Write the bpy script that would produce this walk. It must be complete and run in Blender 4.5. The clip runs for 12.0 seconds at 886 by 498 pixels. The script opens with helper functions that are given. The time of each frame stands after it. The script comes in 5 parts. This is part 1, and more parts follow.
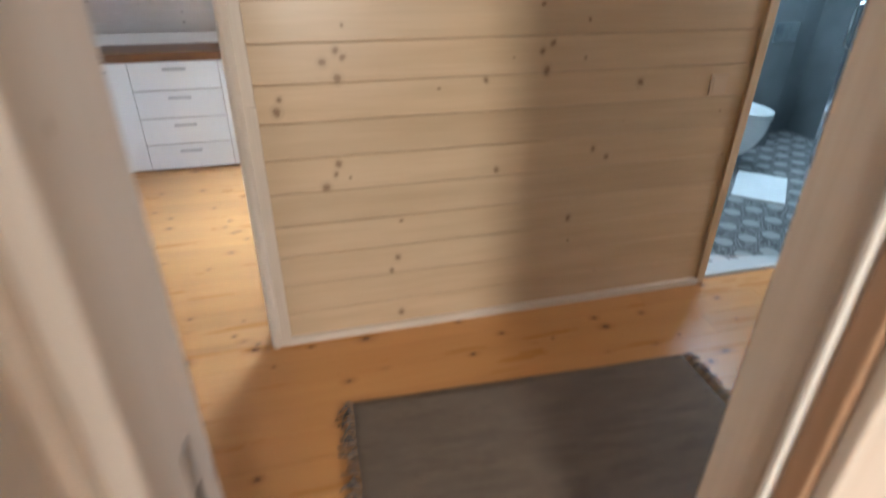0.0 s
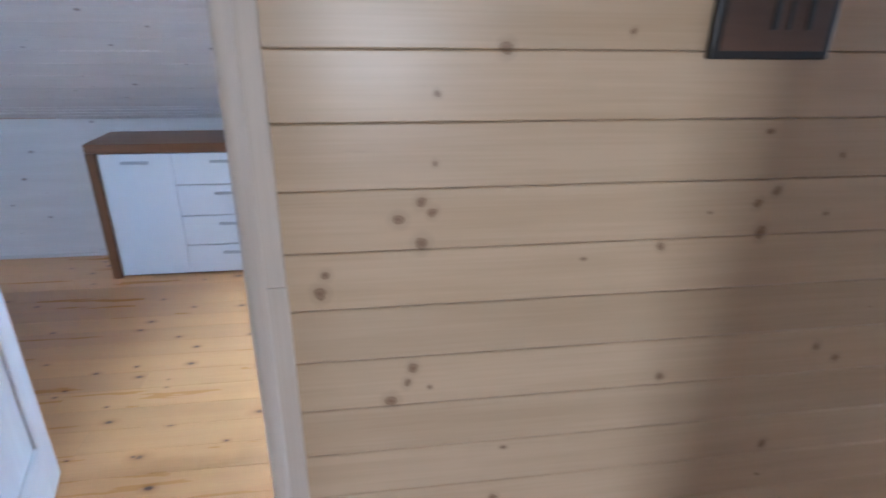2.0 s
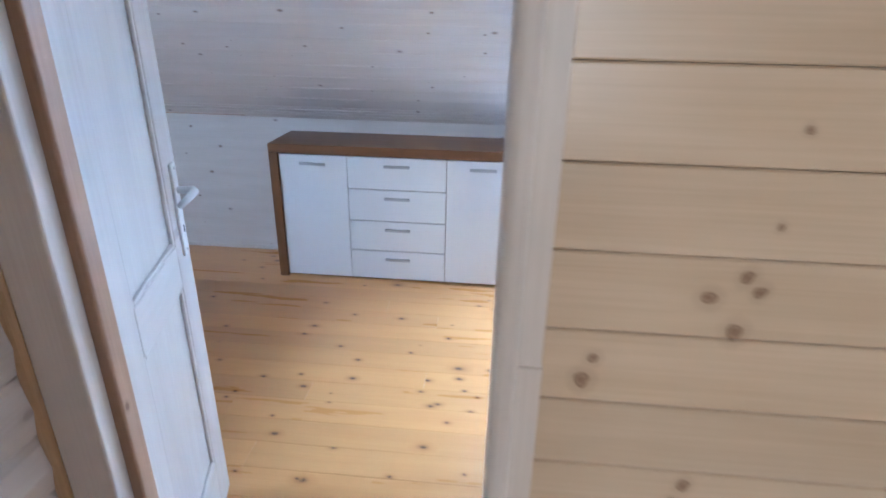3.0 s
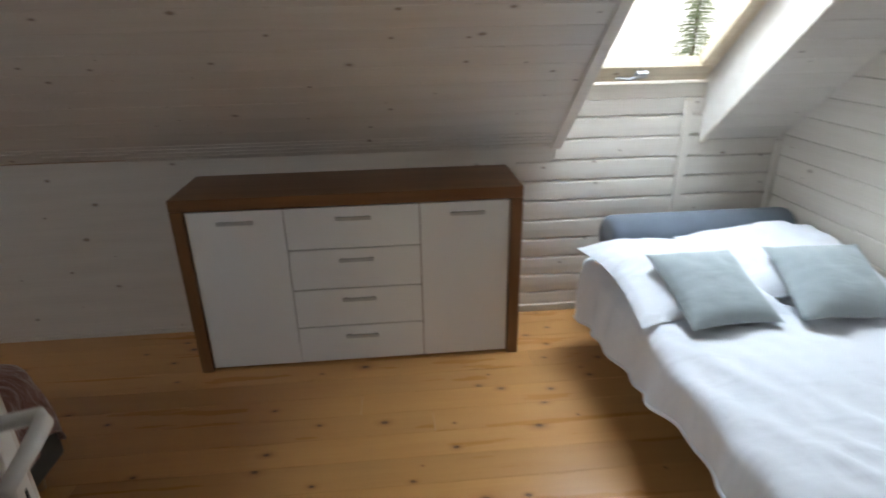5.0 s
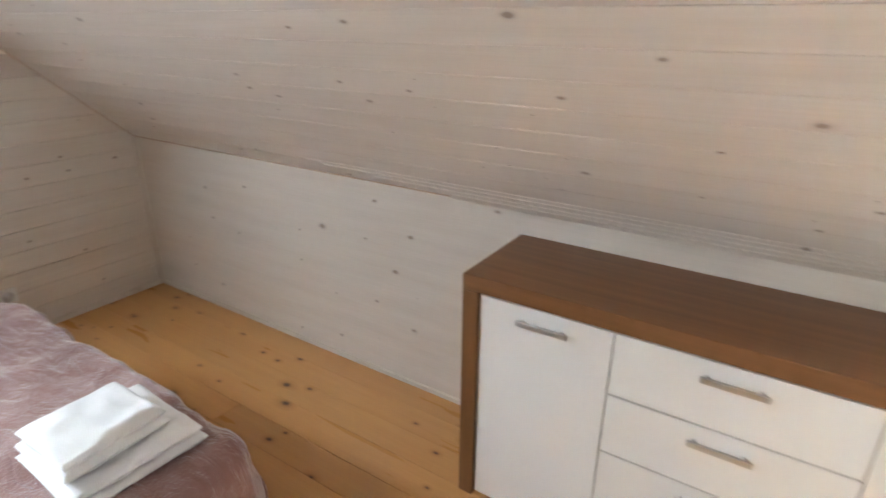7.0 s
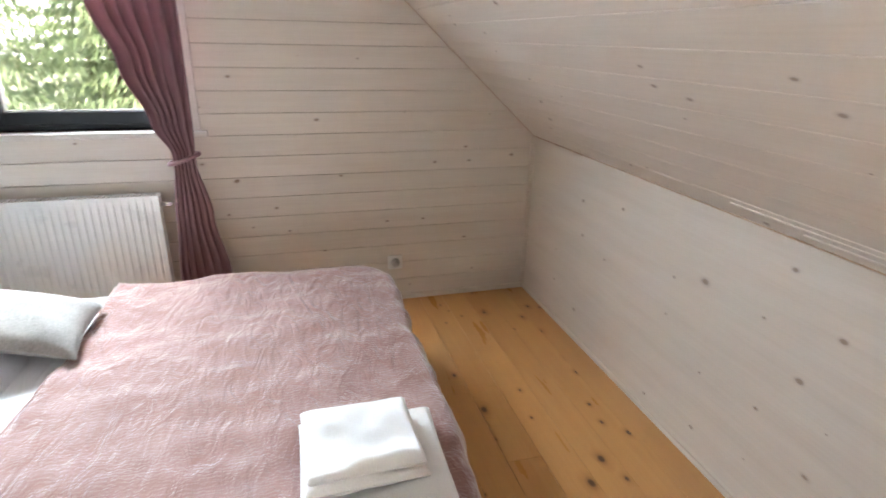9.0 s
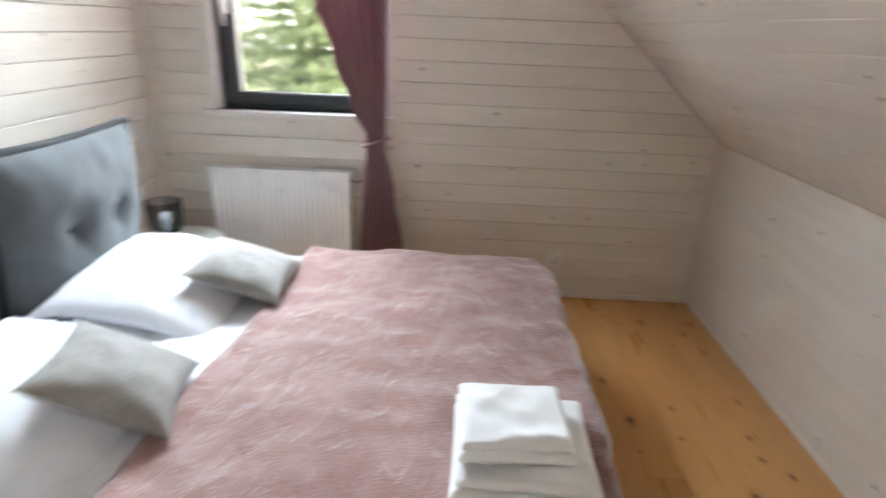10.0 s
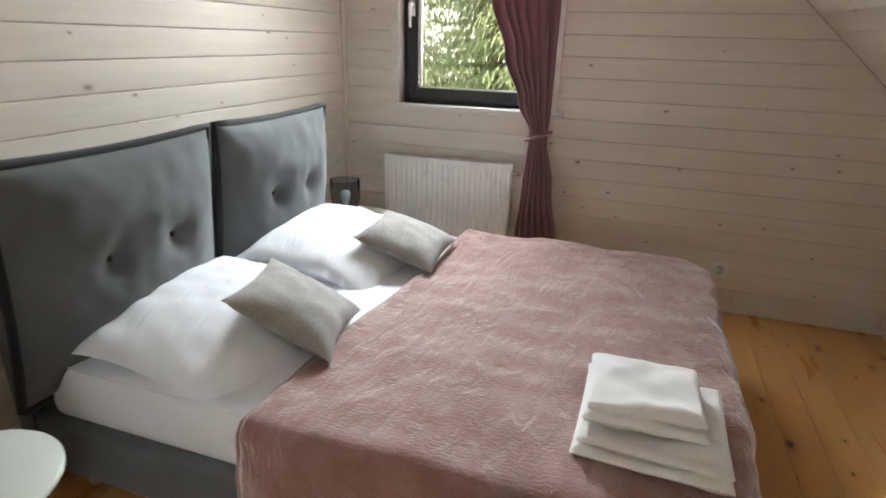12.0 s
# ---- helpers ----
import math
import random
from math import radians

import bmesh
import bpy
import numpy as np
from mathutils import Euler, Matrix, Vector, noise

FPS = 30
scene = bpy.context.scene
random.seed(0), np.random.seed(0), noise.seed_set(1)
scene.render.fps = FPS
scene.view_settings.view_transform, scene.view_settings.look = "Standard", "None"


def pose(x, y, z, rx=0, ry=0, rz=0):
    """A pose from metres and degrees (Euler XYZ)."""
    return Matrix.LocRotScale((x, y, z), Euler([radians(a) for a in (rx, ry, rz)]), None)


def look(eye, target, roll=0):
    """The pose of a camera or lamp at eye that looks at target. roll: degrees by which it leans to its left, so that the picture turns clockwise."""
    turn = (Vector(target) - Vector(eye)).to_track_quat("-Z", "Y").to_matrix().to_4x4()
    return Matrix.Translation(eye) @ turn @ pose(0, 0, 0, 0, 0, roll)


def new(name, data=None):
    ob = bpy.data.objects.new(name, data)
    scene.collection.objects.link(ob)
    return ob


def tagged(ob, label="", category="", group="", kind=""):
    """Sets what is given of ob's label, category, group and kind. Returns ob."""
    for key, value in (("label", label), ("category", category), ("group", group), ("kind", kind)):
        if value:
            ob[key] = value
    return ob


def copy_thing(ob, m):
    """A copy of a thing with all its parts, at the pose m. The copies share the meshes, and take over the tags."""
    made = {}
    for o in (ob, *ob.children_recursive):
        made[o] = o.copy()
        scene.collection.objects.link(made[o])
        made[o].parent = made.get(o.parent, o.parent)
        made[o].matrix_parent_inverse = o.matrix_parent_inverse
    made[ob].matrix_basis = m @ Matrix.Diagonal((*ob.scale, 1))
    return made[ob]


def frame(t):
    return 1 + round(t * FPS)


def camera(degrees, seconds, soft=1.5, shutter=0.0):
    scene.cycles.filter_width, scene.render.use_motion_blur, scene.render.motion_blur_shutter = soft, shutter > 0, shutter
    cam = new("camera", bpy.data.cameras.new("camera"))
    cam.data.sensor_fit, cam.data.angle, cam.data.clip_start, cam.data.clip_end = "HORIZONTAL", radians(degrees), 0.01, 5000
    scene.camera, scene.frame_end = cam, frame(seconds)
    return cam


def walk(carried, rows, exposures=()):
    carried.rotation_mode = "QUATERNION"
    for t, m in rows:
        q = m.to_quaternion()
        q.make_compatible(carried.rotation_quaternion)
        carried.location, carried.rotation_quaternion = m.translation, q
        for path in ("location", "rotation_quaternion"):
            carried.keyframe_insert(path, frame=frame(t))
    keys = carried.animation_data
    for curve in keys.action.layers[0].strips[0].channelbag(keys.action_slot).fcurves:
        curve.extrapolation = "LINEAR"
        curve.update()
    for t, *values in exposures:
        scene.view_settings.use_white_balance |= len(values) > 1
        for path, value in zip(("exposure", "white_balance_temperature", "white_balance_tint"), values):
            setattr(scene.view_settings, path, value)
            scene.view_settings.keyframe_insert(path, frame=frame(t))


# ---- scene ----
cam = camera(77.3, 12.0, 1.7, 0.5)
PATH = [
    (0, (0.187, 0.008, 1.512), (0.642, 1.699, 0.546), 0.5),
    (0.5, (0.299, 0.294, 1.531), (0.775, 2.067, 0.736), 1.1),
    (1, (0.308, 0.551, 1.548), (0.776, 2.33, 0.762), 0.9),
    (1.5, (0.29, 0.76, 1.55), (0.713, 2.553, 0.772), 0.8),
    (2, (0.225, 0.923, 1.542), (0.496, 2.748, 0.769), 0.8),
    (2.5, (0.106, 1.046, 1.537), (0.079, 2.889, 0.761), 1.1),
    (3, (-0.038, 1.23, 1.534), (-0.206, 3.068, 0.763), 1.1),
    (3.2, (-0.111, 1.301, 1.535), (-0.278, 3.141, 0.77), 1.1),
    (4.8, (-0.395, 1.924, 1.513), (-0.162, 3.764, 0.764), -0.9),
    (5, (-0.412, 2.025, 1.517), (-0.249, 3.867, 0.753), -1.0),
    (5.5, (-0.444, 2.306, 1.53), (-0.573, 4.148, 0.763), -0.8),
    (6, (-0.484, 2.563, 1.539), (-0.89, 4.365, 0.772), -0.6),
    (6.5, (-0.508, 2.805, 1.534), (-1.197, 4.524, 0.779), -0.3),
    (7, (-0.581, 3.011, 1.536), (-1.591, 4.564, 0.783), 0.3),
    (7.5, (-0.654, 3.149, 1.539), (-1.941, 4.484, 0.79), 0.7),
    (7.7, (-0.69, 3.204, 1.541), (-2.075, 4.44, 0.797), 0.9),
    (9.3, (-0.939, 3.374, 1.425), (-2.753, 3.818, 0.709), 1.6),
    (9.5, (-0.936, 3.328, 1.451), (-2.752, 3.747, 0.726), 2.0),
    (10, (-0.863, 3.311, 1.446), (-2.72, 3.287, 0.704), 2.4),
    (10.5, (-0.718, 3.263, 1.448), (-2.486, 2.718, 0.688), 2.9),
    (11, (-0.619, 3.246, 1.439), (-2.376, 2.673, 0.673), 2.2),
    (11.5, (-0.626, 3.293, 1.422), (-2.403, 2.713, 0.71), 1.9),
    (12, (-0.739, 3.367, 1.353), (-2.516, 2.783, 0.645), 1.5),
]
EXPOSURES = [(0.0, 2.45, 5500, 10), (1.2, 2.25, 5100, 10), (2.0, 2.25, 4450, 10), (2.6, 2.3, 4450, 10), (3.2, 2.4, 4750, 10), (4.8, 0.65, 6100, 10), (5.5, 0.92, 7200, 10), (6.0, 1.9, 6700, 10), (7.0, 2.65, 6400, 10), (7.7, 2.85, 6600, 10), (9.3, 2.8, 6400, 10), (10.1, 2.4, 6400, 10), (10.6, 1.95, 6700, 10), (12.0, 2.05, 7000, 10)]
walk(cam, [(t, look(eye, target, roll)) for t, eye, target, roll in PATH], EXPOSURES)

# ---- world and light ----
world = bpy.data.worlds.new("world")
scene.world = world
world.use_nodes = True
wn = world.node_tree
sky = wn.nodes.new("ShaderNodeTexSky")
sky.sky_type, sky.sun_disc = "NISHITA", False
sky.sun_elevation, sky.sun_rotation = radians(21.6), radians(120)
sky.air_density, sky.dust_density = 1.0, 3.0
wn.nodes["Background"].inputs["Strength"].default_value = 0.14
wn.links.new(sky.outputs["Color"], wn.nodes["Background"].inputs["Color"])

sun = new("sun", bpy.data.lights.new("sun", "SUN"))
sun.data.energy, sun.data.angle, sun.data.color = 4.0, radians(20), (1.0, 0.96, 0.9)
sun.matrix_world = look((12, -7, 5.5), (0, 0, 0))


def area_lamp(name, eye, target, w, h, watts, colour=(1, 1, 1), spread=180):
    d = bpy.data.lights.new(name, "AREA")
    d.shape, d.size, d.size_y, d.energy, d.color = "RECTANGLE", w, h, watts, colour
    d.spread = radians(spread)
    ob = new(name, d)
    ob.matrix_world = look(eye, target)
    return ob


# the sky's light in the upper part of the two bedroom window openings
area_lamp("window_skylight_glow", (-3.93, 2.48, 1.92), (-2.0, 3.25, 0.75), 0.8, 0.5, 15, (0.78, 0.90, 1.0), 112)
area_lamp("roof_window_glow", (0.77, 4.42, 1.95), (0.5, 3.6, 0.3), 0.66, 0.5, 19, (0.74, 0.88, 1.0))
# unseen, assumed window behind the start, added to light the partition
area_lamp("assumed_entry_window_glow", (0.36, -2.62, 1.38), (0.36, 0.0, 0.35), 0.55, 0.85, 19, (1.0, 0.85, 0.64))
# added fill for the dim right side of the hall
area_lamp("hall_fill_lamp", (4.56, 1.28, 1.5), (0, 1.2, 0.8), 0.5, 0.9, 3.6, (0.95, 0.97, 1.0))
# added lamp just under the closed bathroom ceiling, no opening above it
area_lamp("bathroom_fill_lamp", (3.3, 3.3, 2.42), (3.1, 2.9, 0), 0.8, 0.8, 11, (0.72, 0.93, 1.0))


# ---- materials ----
def mat(name, rough=0.5, metal=0.0):
    m = bpy.data.materials.new(name)
    m.use_nodes = True
    b = m.node_tree.nodes["Principled BSDF"]
    b.inputs["Roughness"].default_value, b.inputs["Metallic"].default_value = rough, metal
    return m, m.node_tree.nodes, m.node_tree.links, b


def ramp(nodes, stops):
    r = nodes.new("ShaderNodeValToRGB")
    el = r.color_ramp.elements
    while len(el) < len(stops):
        el.new(0.5)
    for e, (p, c) in zip(el, stops):
        e.position = p
        e.color = (*c, 1) if len(c) == 3 else c
    return r


def g(v):
    return (v, v, v)


def math_node(nodes, links, op, a, b=None):
    n = nodes.new("ShaderNodeMath")
    n.operation = op
    for k, v in enumerate((a, b)):
        if v is None:
            continue
        if isinstance(v, (int, float)):
            n.inputs[k].default_value = v
        else:
            links.new(v, n.inputs[k])
    return n.outputs[0]


def mix(nodes, links, f, a, b, blend="MIX"):
    n = nodes.new("ShaderNodeMix")
    n.data_type, n.blend_type = "RGBA", blend
    for sock, v in ((n.inputs[0], f), (n.inputs[6], a), (n.inputs[7], b)):
        if isinstance(v, (int, float)):
            sock.default_value = v
        elif isinstance(v, tuple):
            sock.default_value = (*v, 1)
        else:
            links.new(v, sock)
    return n.outputs[2]


def piece_coords(nodes, links, scale):
    """Object coordinates, shifted by a random amount for each piece."""
    tc, oi = nodes.new("ShaderNodeTexCoord"), nodes.new("ShaderNodeObjectInfo")
    sh = nodes.new("ShaderNodeVectorMath")
    sh.operation = "SCALE"
    sh.inputs[0].default_value = (37.0, 11.0, 5.0)
    links.new(oi.outputs["Random"], sh.inputs["Scale"])
    ad = nodes.new("ShaderNodeVectorMath")
    ad.operation = "ADD"
    links.new(tc.outputs["Object"], ad.inputs[0])
    links.new(sh.outputs[0], ad.inputs[1])
    mp = nodes.new("ShaderNodeMapping")
    mp.inputs["Scale"].default_value = scale
    links.new(ad.outputs[0], mp.inputs["Vector"])
    return ad.outputs[0], mp.outputs[0], oi.outputs["Random"]


def pine(name, light, dark, knot, rough=0.45, knots=1.0, bump=0.15, tone=0.25, mark=0.75, ksize=1.0, halo=None, placed=()):
    """Pine boards whose grain runs along local x: long streaks, fine fibre, brown knots with a halo. Single large knots may be placed (x, z, size) on an upright wall."""
    m, n, l, b = mat(name, rough)
    raw, v, rnd = piece_coords(n, l, (1.0, 9.0, 9.0))
    warp = n.new("ShaderNodeTexNoise")
    warp.inputs["Scale"].default_value, warp.inputs["Detail"].default_value = 1.6, 3
    l.new(v, warp.inputs["Vector"])
    fib = n.new("ShaderNodeTexNoise")
    fib.inputs["Scale"].default_value, fib.inputs["Detail"].default_value = 2.2, 6
    fm = n.new("ShaderNodeMapping")
    fm.inputs["Scale"].default_value = (1.5, 60, 60)
    l.new(raw, fm.inputs["Vector"])
    l.new(fm.outputs[0], fib.inputs["Vector"])
    f = math_node(n, l, "ADD", math_node(n, l, "MULTIPLY", warp.outputs[0], 0.62), math_node(n, l, "MULTIPLY", fib.outputs[0], 0.38))
    r = ramp(n, [(0.36, dark), (0.62, light)])
    l.new(f, r.inputs[0])
    # tone from board to board
    tr = ramp(n, [(0, g(1 - tone)), (0.5, g(1.0)), (1, g(1 - tone * 0.4))])
    l.new(rnd, tr.inputs[0])
    col = mix(n, l, 1.0, r.outputs[0], tr.outputs[0], "MULTIPLY")
    # knots of two sizes
    for sc, thr, keep in ((3.2, 0.040, 0.50), (7.0, 0.058, 0.66)):
        km = n.new("ShaderNodeMapping")
        km.inputs["Scale"].default_value = (0.62, 1.0, 0.0)
        l.new(raw, km.inputs["Vector"])
        nz = n.new("ShaderNodeTexNoise")
        nz.inputs["Scale"].default_value = 18
        l.new(raw, nz.inputs["Vector"])
        vo = n.new("ShaderNodeTexVoronoi")
        vo.voronoi_dimensions = "2D"
        vo.inputs["Scale"].default_value = sc
        l.new(km.outputs[0], vo.inputs["Vector"])
        d = math_node(n, l, "ADD", vo.outputs["Distance"], math_node(n, l, "MULTIPLY", math_node(n, l, "SUBTRACT", nz.outputs[0], 0.5), 0.05))
        sep = n.new("ShaderNodeSeparateColor")
        l.new(vo.outputs["Color"], sep.inputs[0])
        on = math_node(n, l, "GREATER_THAN", sep.outputs[0], 1 - (1 - keep) * knots)
        size = math_node(n, l, "ADD", math_node(n, l, "MULTIPLY", sep.outputs[1], thr * 1.1 * ksize), thr * 0.45 * ksize)
        q = math_node(n, l, "DIVIDE", d, size)
        kr = ramp(n, [(0.20, g(1.0)), (0.38, g(0.85)), (0.50, g(0.32)), (0.80, g(0.10)), (1.0, g(0.0))])
        l.new(math_node(n, l, "MULTIPLY", q, 0.62), kr.inputs[0])
        if halo:
            hr = ramp(n, [(0.35, g(0.75)), (1.0, g(0.0))])
            l.new(math_node(n, l, "MULTIPLY", q, 0.34), hr.inputs[0])
            col = mix(n, l, math_node(n, l, "MULTIPLY", hr.outputs[0], on), col, halo)
        col = mix(n, l, math_node(n, l, "MULTIPLY", math_node(n, l, "MULTIPLY", kr.outputs[0], on), mark), col, knot)
    if placed:
        ge, wob, sp = n.new("ShaderNodeNewGeometry"), n.new("ShaderNodeTexNoise"), n.new("ShaderNodeVectorMath")
        wob.inputs["Scale"].default_value, wob.inputs["Detail"].default_value = 30.0, 3
        l.new(ge.outputs["Position"], wob.inputs["Vector"])
        sp.operation = "MULTIPLY_ADD"
        l.new(wob.outputs["Color"], sp.inputs[0])
        sp.inputs[1].default_value, sp.inputs[2].default_value = (0.02, 0.0, 0.02), (-0.01, 0.0, -0.01)
        ps = n.new("ShaderNodeVectorMath")
        ps.operation = "ADD"
        l.new(ge.outputs["Position"], ps.inputs[0])
        l.new(sp.outputs[0], ps.inputs[1])
        sx = n.new("ShaderNodeSeparateXYZ")
        l.new(ps.outputs[0], sx.inputs[0])
        near = None
        for kx, kz, kr_ in placed:
            ds = math_node(n, l, "POWER", math_node(n, l, "DIVIDE", math_node(n, l, "SUBTRACT", sx.outputs[0], kx), kr_), 2.0)
            dz = math_node(n, l, "POWER", math_node(n, l, "DIVIDE", math_node(n, l, "SUBTRACT", sx.outputs[2], kz), kr_ * 1.15), 2.0)
            d2 = math_node(n, l, "ADD", ds, dz)
            near = d2 if near is None else math_node(n, l, "MINIMUM", near, d2)
        pr = ramp(n, [(0.0, g(1.0)), (0.06, g(0.7)), (0.12, g(0.95)), (0.2, g(0.25)), (1.0, g(0.0))])
        l.new(math_node(n, l, "MULTIPLY", near, 0.22), pr.inputs[0])
        col = mix(n, l, math_node(n, l, "MULTIPLY", pr.outputs[0], mark), col, knot)
    l.new(col, b.inputs["Base Color"])
    rr = ramp(n, [(0.3, g(rough - 0.015)), (0.7, g(rough + 0.045))])
    l.new(warp.outputs[0], rr.inputs[0])
    l.new(rr.outputs[0], b.inputs["Roughness"])
    bp = n.new("ShaderNodeBump")
    bp.inputs["Strength"].default_value, bp.inputs["Distance"].default_value = bump, 0.002
    l.new(fib.outputs[0], bp.inputs["Height"])
    l.new(bp.outputs[0], b.inputs["Normal"])
    return m


def grained(name, light, dark, rough=0.4, streak=(1.2, 30, 30)):
    m, n, l, b = mat(name, rough)
    tc = n.new("ShaderNodeTexCoord")
    mp = n.new("ShaderNodeMapping")
    mp.inputs["Scale"].default_value = streak
    l.new(tc.outputs["Object"], mp.inputs["Vector"])
    nz = n.new("ShaderNodeTexNoise")
    nz.inputs["Scale"].default_value, nz.inputs["Detail"].default_value = 1.6, 8
    l.new(mp.outputs[0], nz.inputs["Vector"])
    r = ramp(n, [(0.32, dark), (0.5, tuple((a + c) / 2 for a, c in zip(light, dark))), (0.68, light)])
    l.new(nz.outputs[0], r.inputs[0])
    l.new(r.outputs[0], b.inputs["Base Color"])
    bp = n.new("ShaderNodeBump")
    bp.inputs["Strength"].default_value, bp.inputs["Distance"].default_value = 0.1, 0.001
    l.new(nz.outputs[0], bp.inputs["Height"])
    l.new(bp.outputs[0], b.inputs["Normal"])
    return m


def plain(name, c, rough=0.5, metal=0.0, vary=0.06, scale=9.0, bump=0.0):
    m, n, l, b = mat(name, rough, metal)
    tc = n.new("ShaderNodeTexCoord")
    nz = n.new("ShaderNodeTexNoise")
    nz.inputs["Scale"].default_value, nz.inputs["Detail"].default_value = scale, 5
    l.new(tc.outputs["Object"], nz.inputs["Vector"])
    r = ramp(n, [(0.3, tuple(x * (1 - vary) for x in c)), (0.7, tuple(min(1, x * (1 + vary)) for x in c))])
    l.new(nz.outputs[0], r.inputs[0])
    l.new(r.outputs[0], b.inputs["Base Color"])
    rr = ramp(n, [(0.3, g(max(0.02, rough - 0.05))), (0.7, g(min(1, rough + 0.07)))])
    l.new(nz.outputs[0], rr.inputs[0])
    l.new(rr.outputs[0], b.inputs["Roughness"])
    if bump:
        bp = n.new("ShaderNodeBump")
        bp.inputs["Strength"].default_value, bp.inputs["Distance"].default_value = bump, 0.003
        l.new(nz.outputs[0], bp.inputs["Height"])
        l.new(bp.outputs[0], b.inputs["Normal"])
    return m


def fabric(name, c, rough=0.9, weave=420.0, vary=0.12, patch=7.0, sheen=0.2, bump=0.3, crease=0.0):
    """Woven cloth: fine crossing threads over soft patches."""
    m, n, l, b = mat(name, rough)
    tc = n.new("ShaderNodeTexCoord")
    fine = n.new("ShaderNodeTexNoise")
    fine.inputs["Scale"].default_value, fine.inputs["Detail"].default_value = weave, 2
    l.new(tc.outputs["Object"], fine.inputs["Vector"])
    big = n.new("ShaderNodeTexNoise")
    big.inputs["Scale"].default_value, big.inputs["Detail"].default_value = patch, 4
    l.new(tc.outputs["Object"], big.inputs["Vector"])
    f = math_node(n, l, "ADD", math_node(n, l, "MULTIPLY", fine.outputs[0], 0.45), math_node(n, l, "MULTIPLY", big.outputs[0], 0.55))
    r = ramp(n, [(0.34, tuple(x * (1 - vary) for x in c)), (0.66, tuple(min(1, x * (1 + vary)) for x in c))])
    l.new(f, r.inputs[0])
    l.new(r.outputs[0], b.inputs["Base Color"])
    b.inputs["Sheen Weight"].default_value = sheen
    bp = n.new("ShaderNodeBump")
    bp.inputs["Strength"].default_value, bp.inputs["Distance"].default_value = bump, 0.001
    l.new(fine.outputs[0], bp.inputs["Height"])
    if crease:
        cz = n.new("ShaderNodeTexNoise")
        cz.inputs["Scale"].default_value, cz.inputs["Detail"].default_value, cz.inputs["Distortion"].default_value = 3.0, 3, 0.6
        cm = n.new("ShaderNodeMapping")
        cm.inputs["Rotation"].default_value, cm.inputs["Scale"].default_value = (0, 0, 0.6), (1.2, 4.5, 2.0)
        l.new(tc.outputs["Object"], cm.inputs["Vector"])
        l.new(cm.outputs[0], cz.inputs["Vector"])
        cb = n.new("ShaderNodeBump")
        cb.inputs["Strength"].default_value, cb.inputs["Distance"].default_value = crease, 0.022
        l.new(cz.outputs[0], cb.inputs["Height"])
        l.new(cb.outputs[0], bp.inputs["Normal"])
    l.new(bp.outputs[0], b.inputs["Normal"])
    return m


M_WALL = pine("whitewashed_pine", (0.74, 0.675, 0.60), (0.68, 0.61, 0.53), (0.20, 0.115, 0.065), 0.42, 1.0, tone=0.06, mark=0.72, ksize=0.68)
M_HALL = pine("cream_stained_pine", (0.645, 0.505, 0.34), (0.56, 0.425, 0.272), (0.17, 0.09, 0.045), 0.34, 0.5, tone=0.12, mark=0.8, ksize=0.6)
# the partition's own knots: along the wall, height, radius
KNOTS = [(0.50, 1.49, 0.012), (0.37, 1.406, 0.006), (0.75, 1.52, 0.006), (0.366, 1.272, 0.006), (0.339, 1.193, 0.011), (0.362, 1.17, 0.010), (0.29, 1.154, 0.012), (0.339, 1.10, 0.014), (0.135, 1.036, 0.010), (0.122, 0.994, 0.014), (0.884, 1.07, 0.010), (1.101, 1.164, 0.010), (1.14, 1.192, 0.010), (1.125, 1.094, 0.014), (1.28, 1.135, 0.006), (1.28, 1.27, 0.006), (1.537, 1.029, 0.012), (1.367, 0.766, 0.011), (1.434, 0.727, 0.009), (0.319, 0.79, 0.011), (0.305, 0.75, 0.010), (0.266, 0.702, 0.014), (0.357, 0.733, 0.006), (0.528, 0.36, 0.011), (0.50, 0.30, 0.010), (0.536, 0.084, 0.012), (1.293, 0.454, 0.012), (0.945, 0.71, 0.010)]
M_PARTITION = pine("cream_stained_partition_pine", (0.645, 0.505, 0.34), (0.56, 0.425, 0.272), (0.17, 0.09, 0.045), 0.33, 0.22, tone=0.12, mark=0.85, ksize=0.6, placed=KNOTS)
M_TRIM = pine("whitewashed_trim", (0.74, 0.67, 0.59), (0.66, 0.585, 0.50), (0.25, 0.17, 0.11), 0.42, 0.5, tone=0.06, mark=0.5)
M_FLOOR = pine("varnished_pine_floor", (0.625, 0.322, 0.110), (0.575, 0.28, 0.09), (0.085, 0.032, 0.011), 0.28, 1.25, 0.05, tone=0.15, mark=0.95, ksize=0.85, halo=(0.45, 0.20, 0.055))
M_RAW = pine("clear_pine", (0.60, 0.41, 0.22), (0.46, 0.28, 0.13), (0.22, 0.11, 0.05), 0.4, 0.4, tone=0.08)
M_REVEAL = pine("brown_pine_edge", (0.50, 0.33, 0.21), (0.40, 0.25, 0.15), (0.12, 0.05, 0.02), 0.45, 0.5, tone=0.08)
M_SASH = pine("pale_sash_pine", (0.74, 0.62, 0.46), (0.66, 0.52, 0.36), (0.30, 0.18, 0.10), 0.4, 0.3, tone=0.05)
M_DOOR = pine("whitewashed_door_pine", (0.74, 0.70, 0.65), (0.66, 0.61, 0.56), (0.35, 0.28, 0.22), 0.4, 0.6, tone=0.05, mark=0.5)
M_GAP = plain("dark_joint", (0.22, 0.155, 0.105), 0.9)
M_WALNUT = grained("walnut_laminate", (0.23, 0.106, 0.041), (0.155, 0.068, 0.025), 0.38, (0.9, 16, 16))
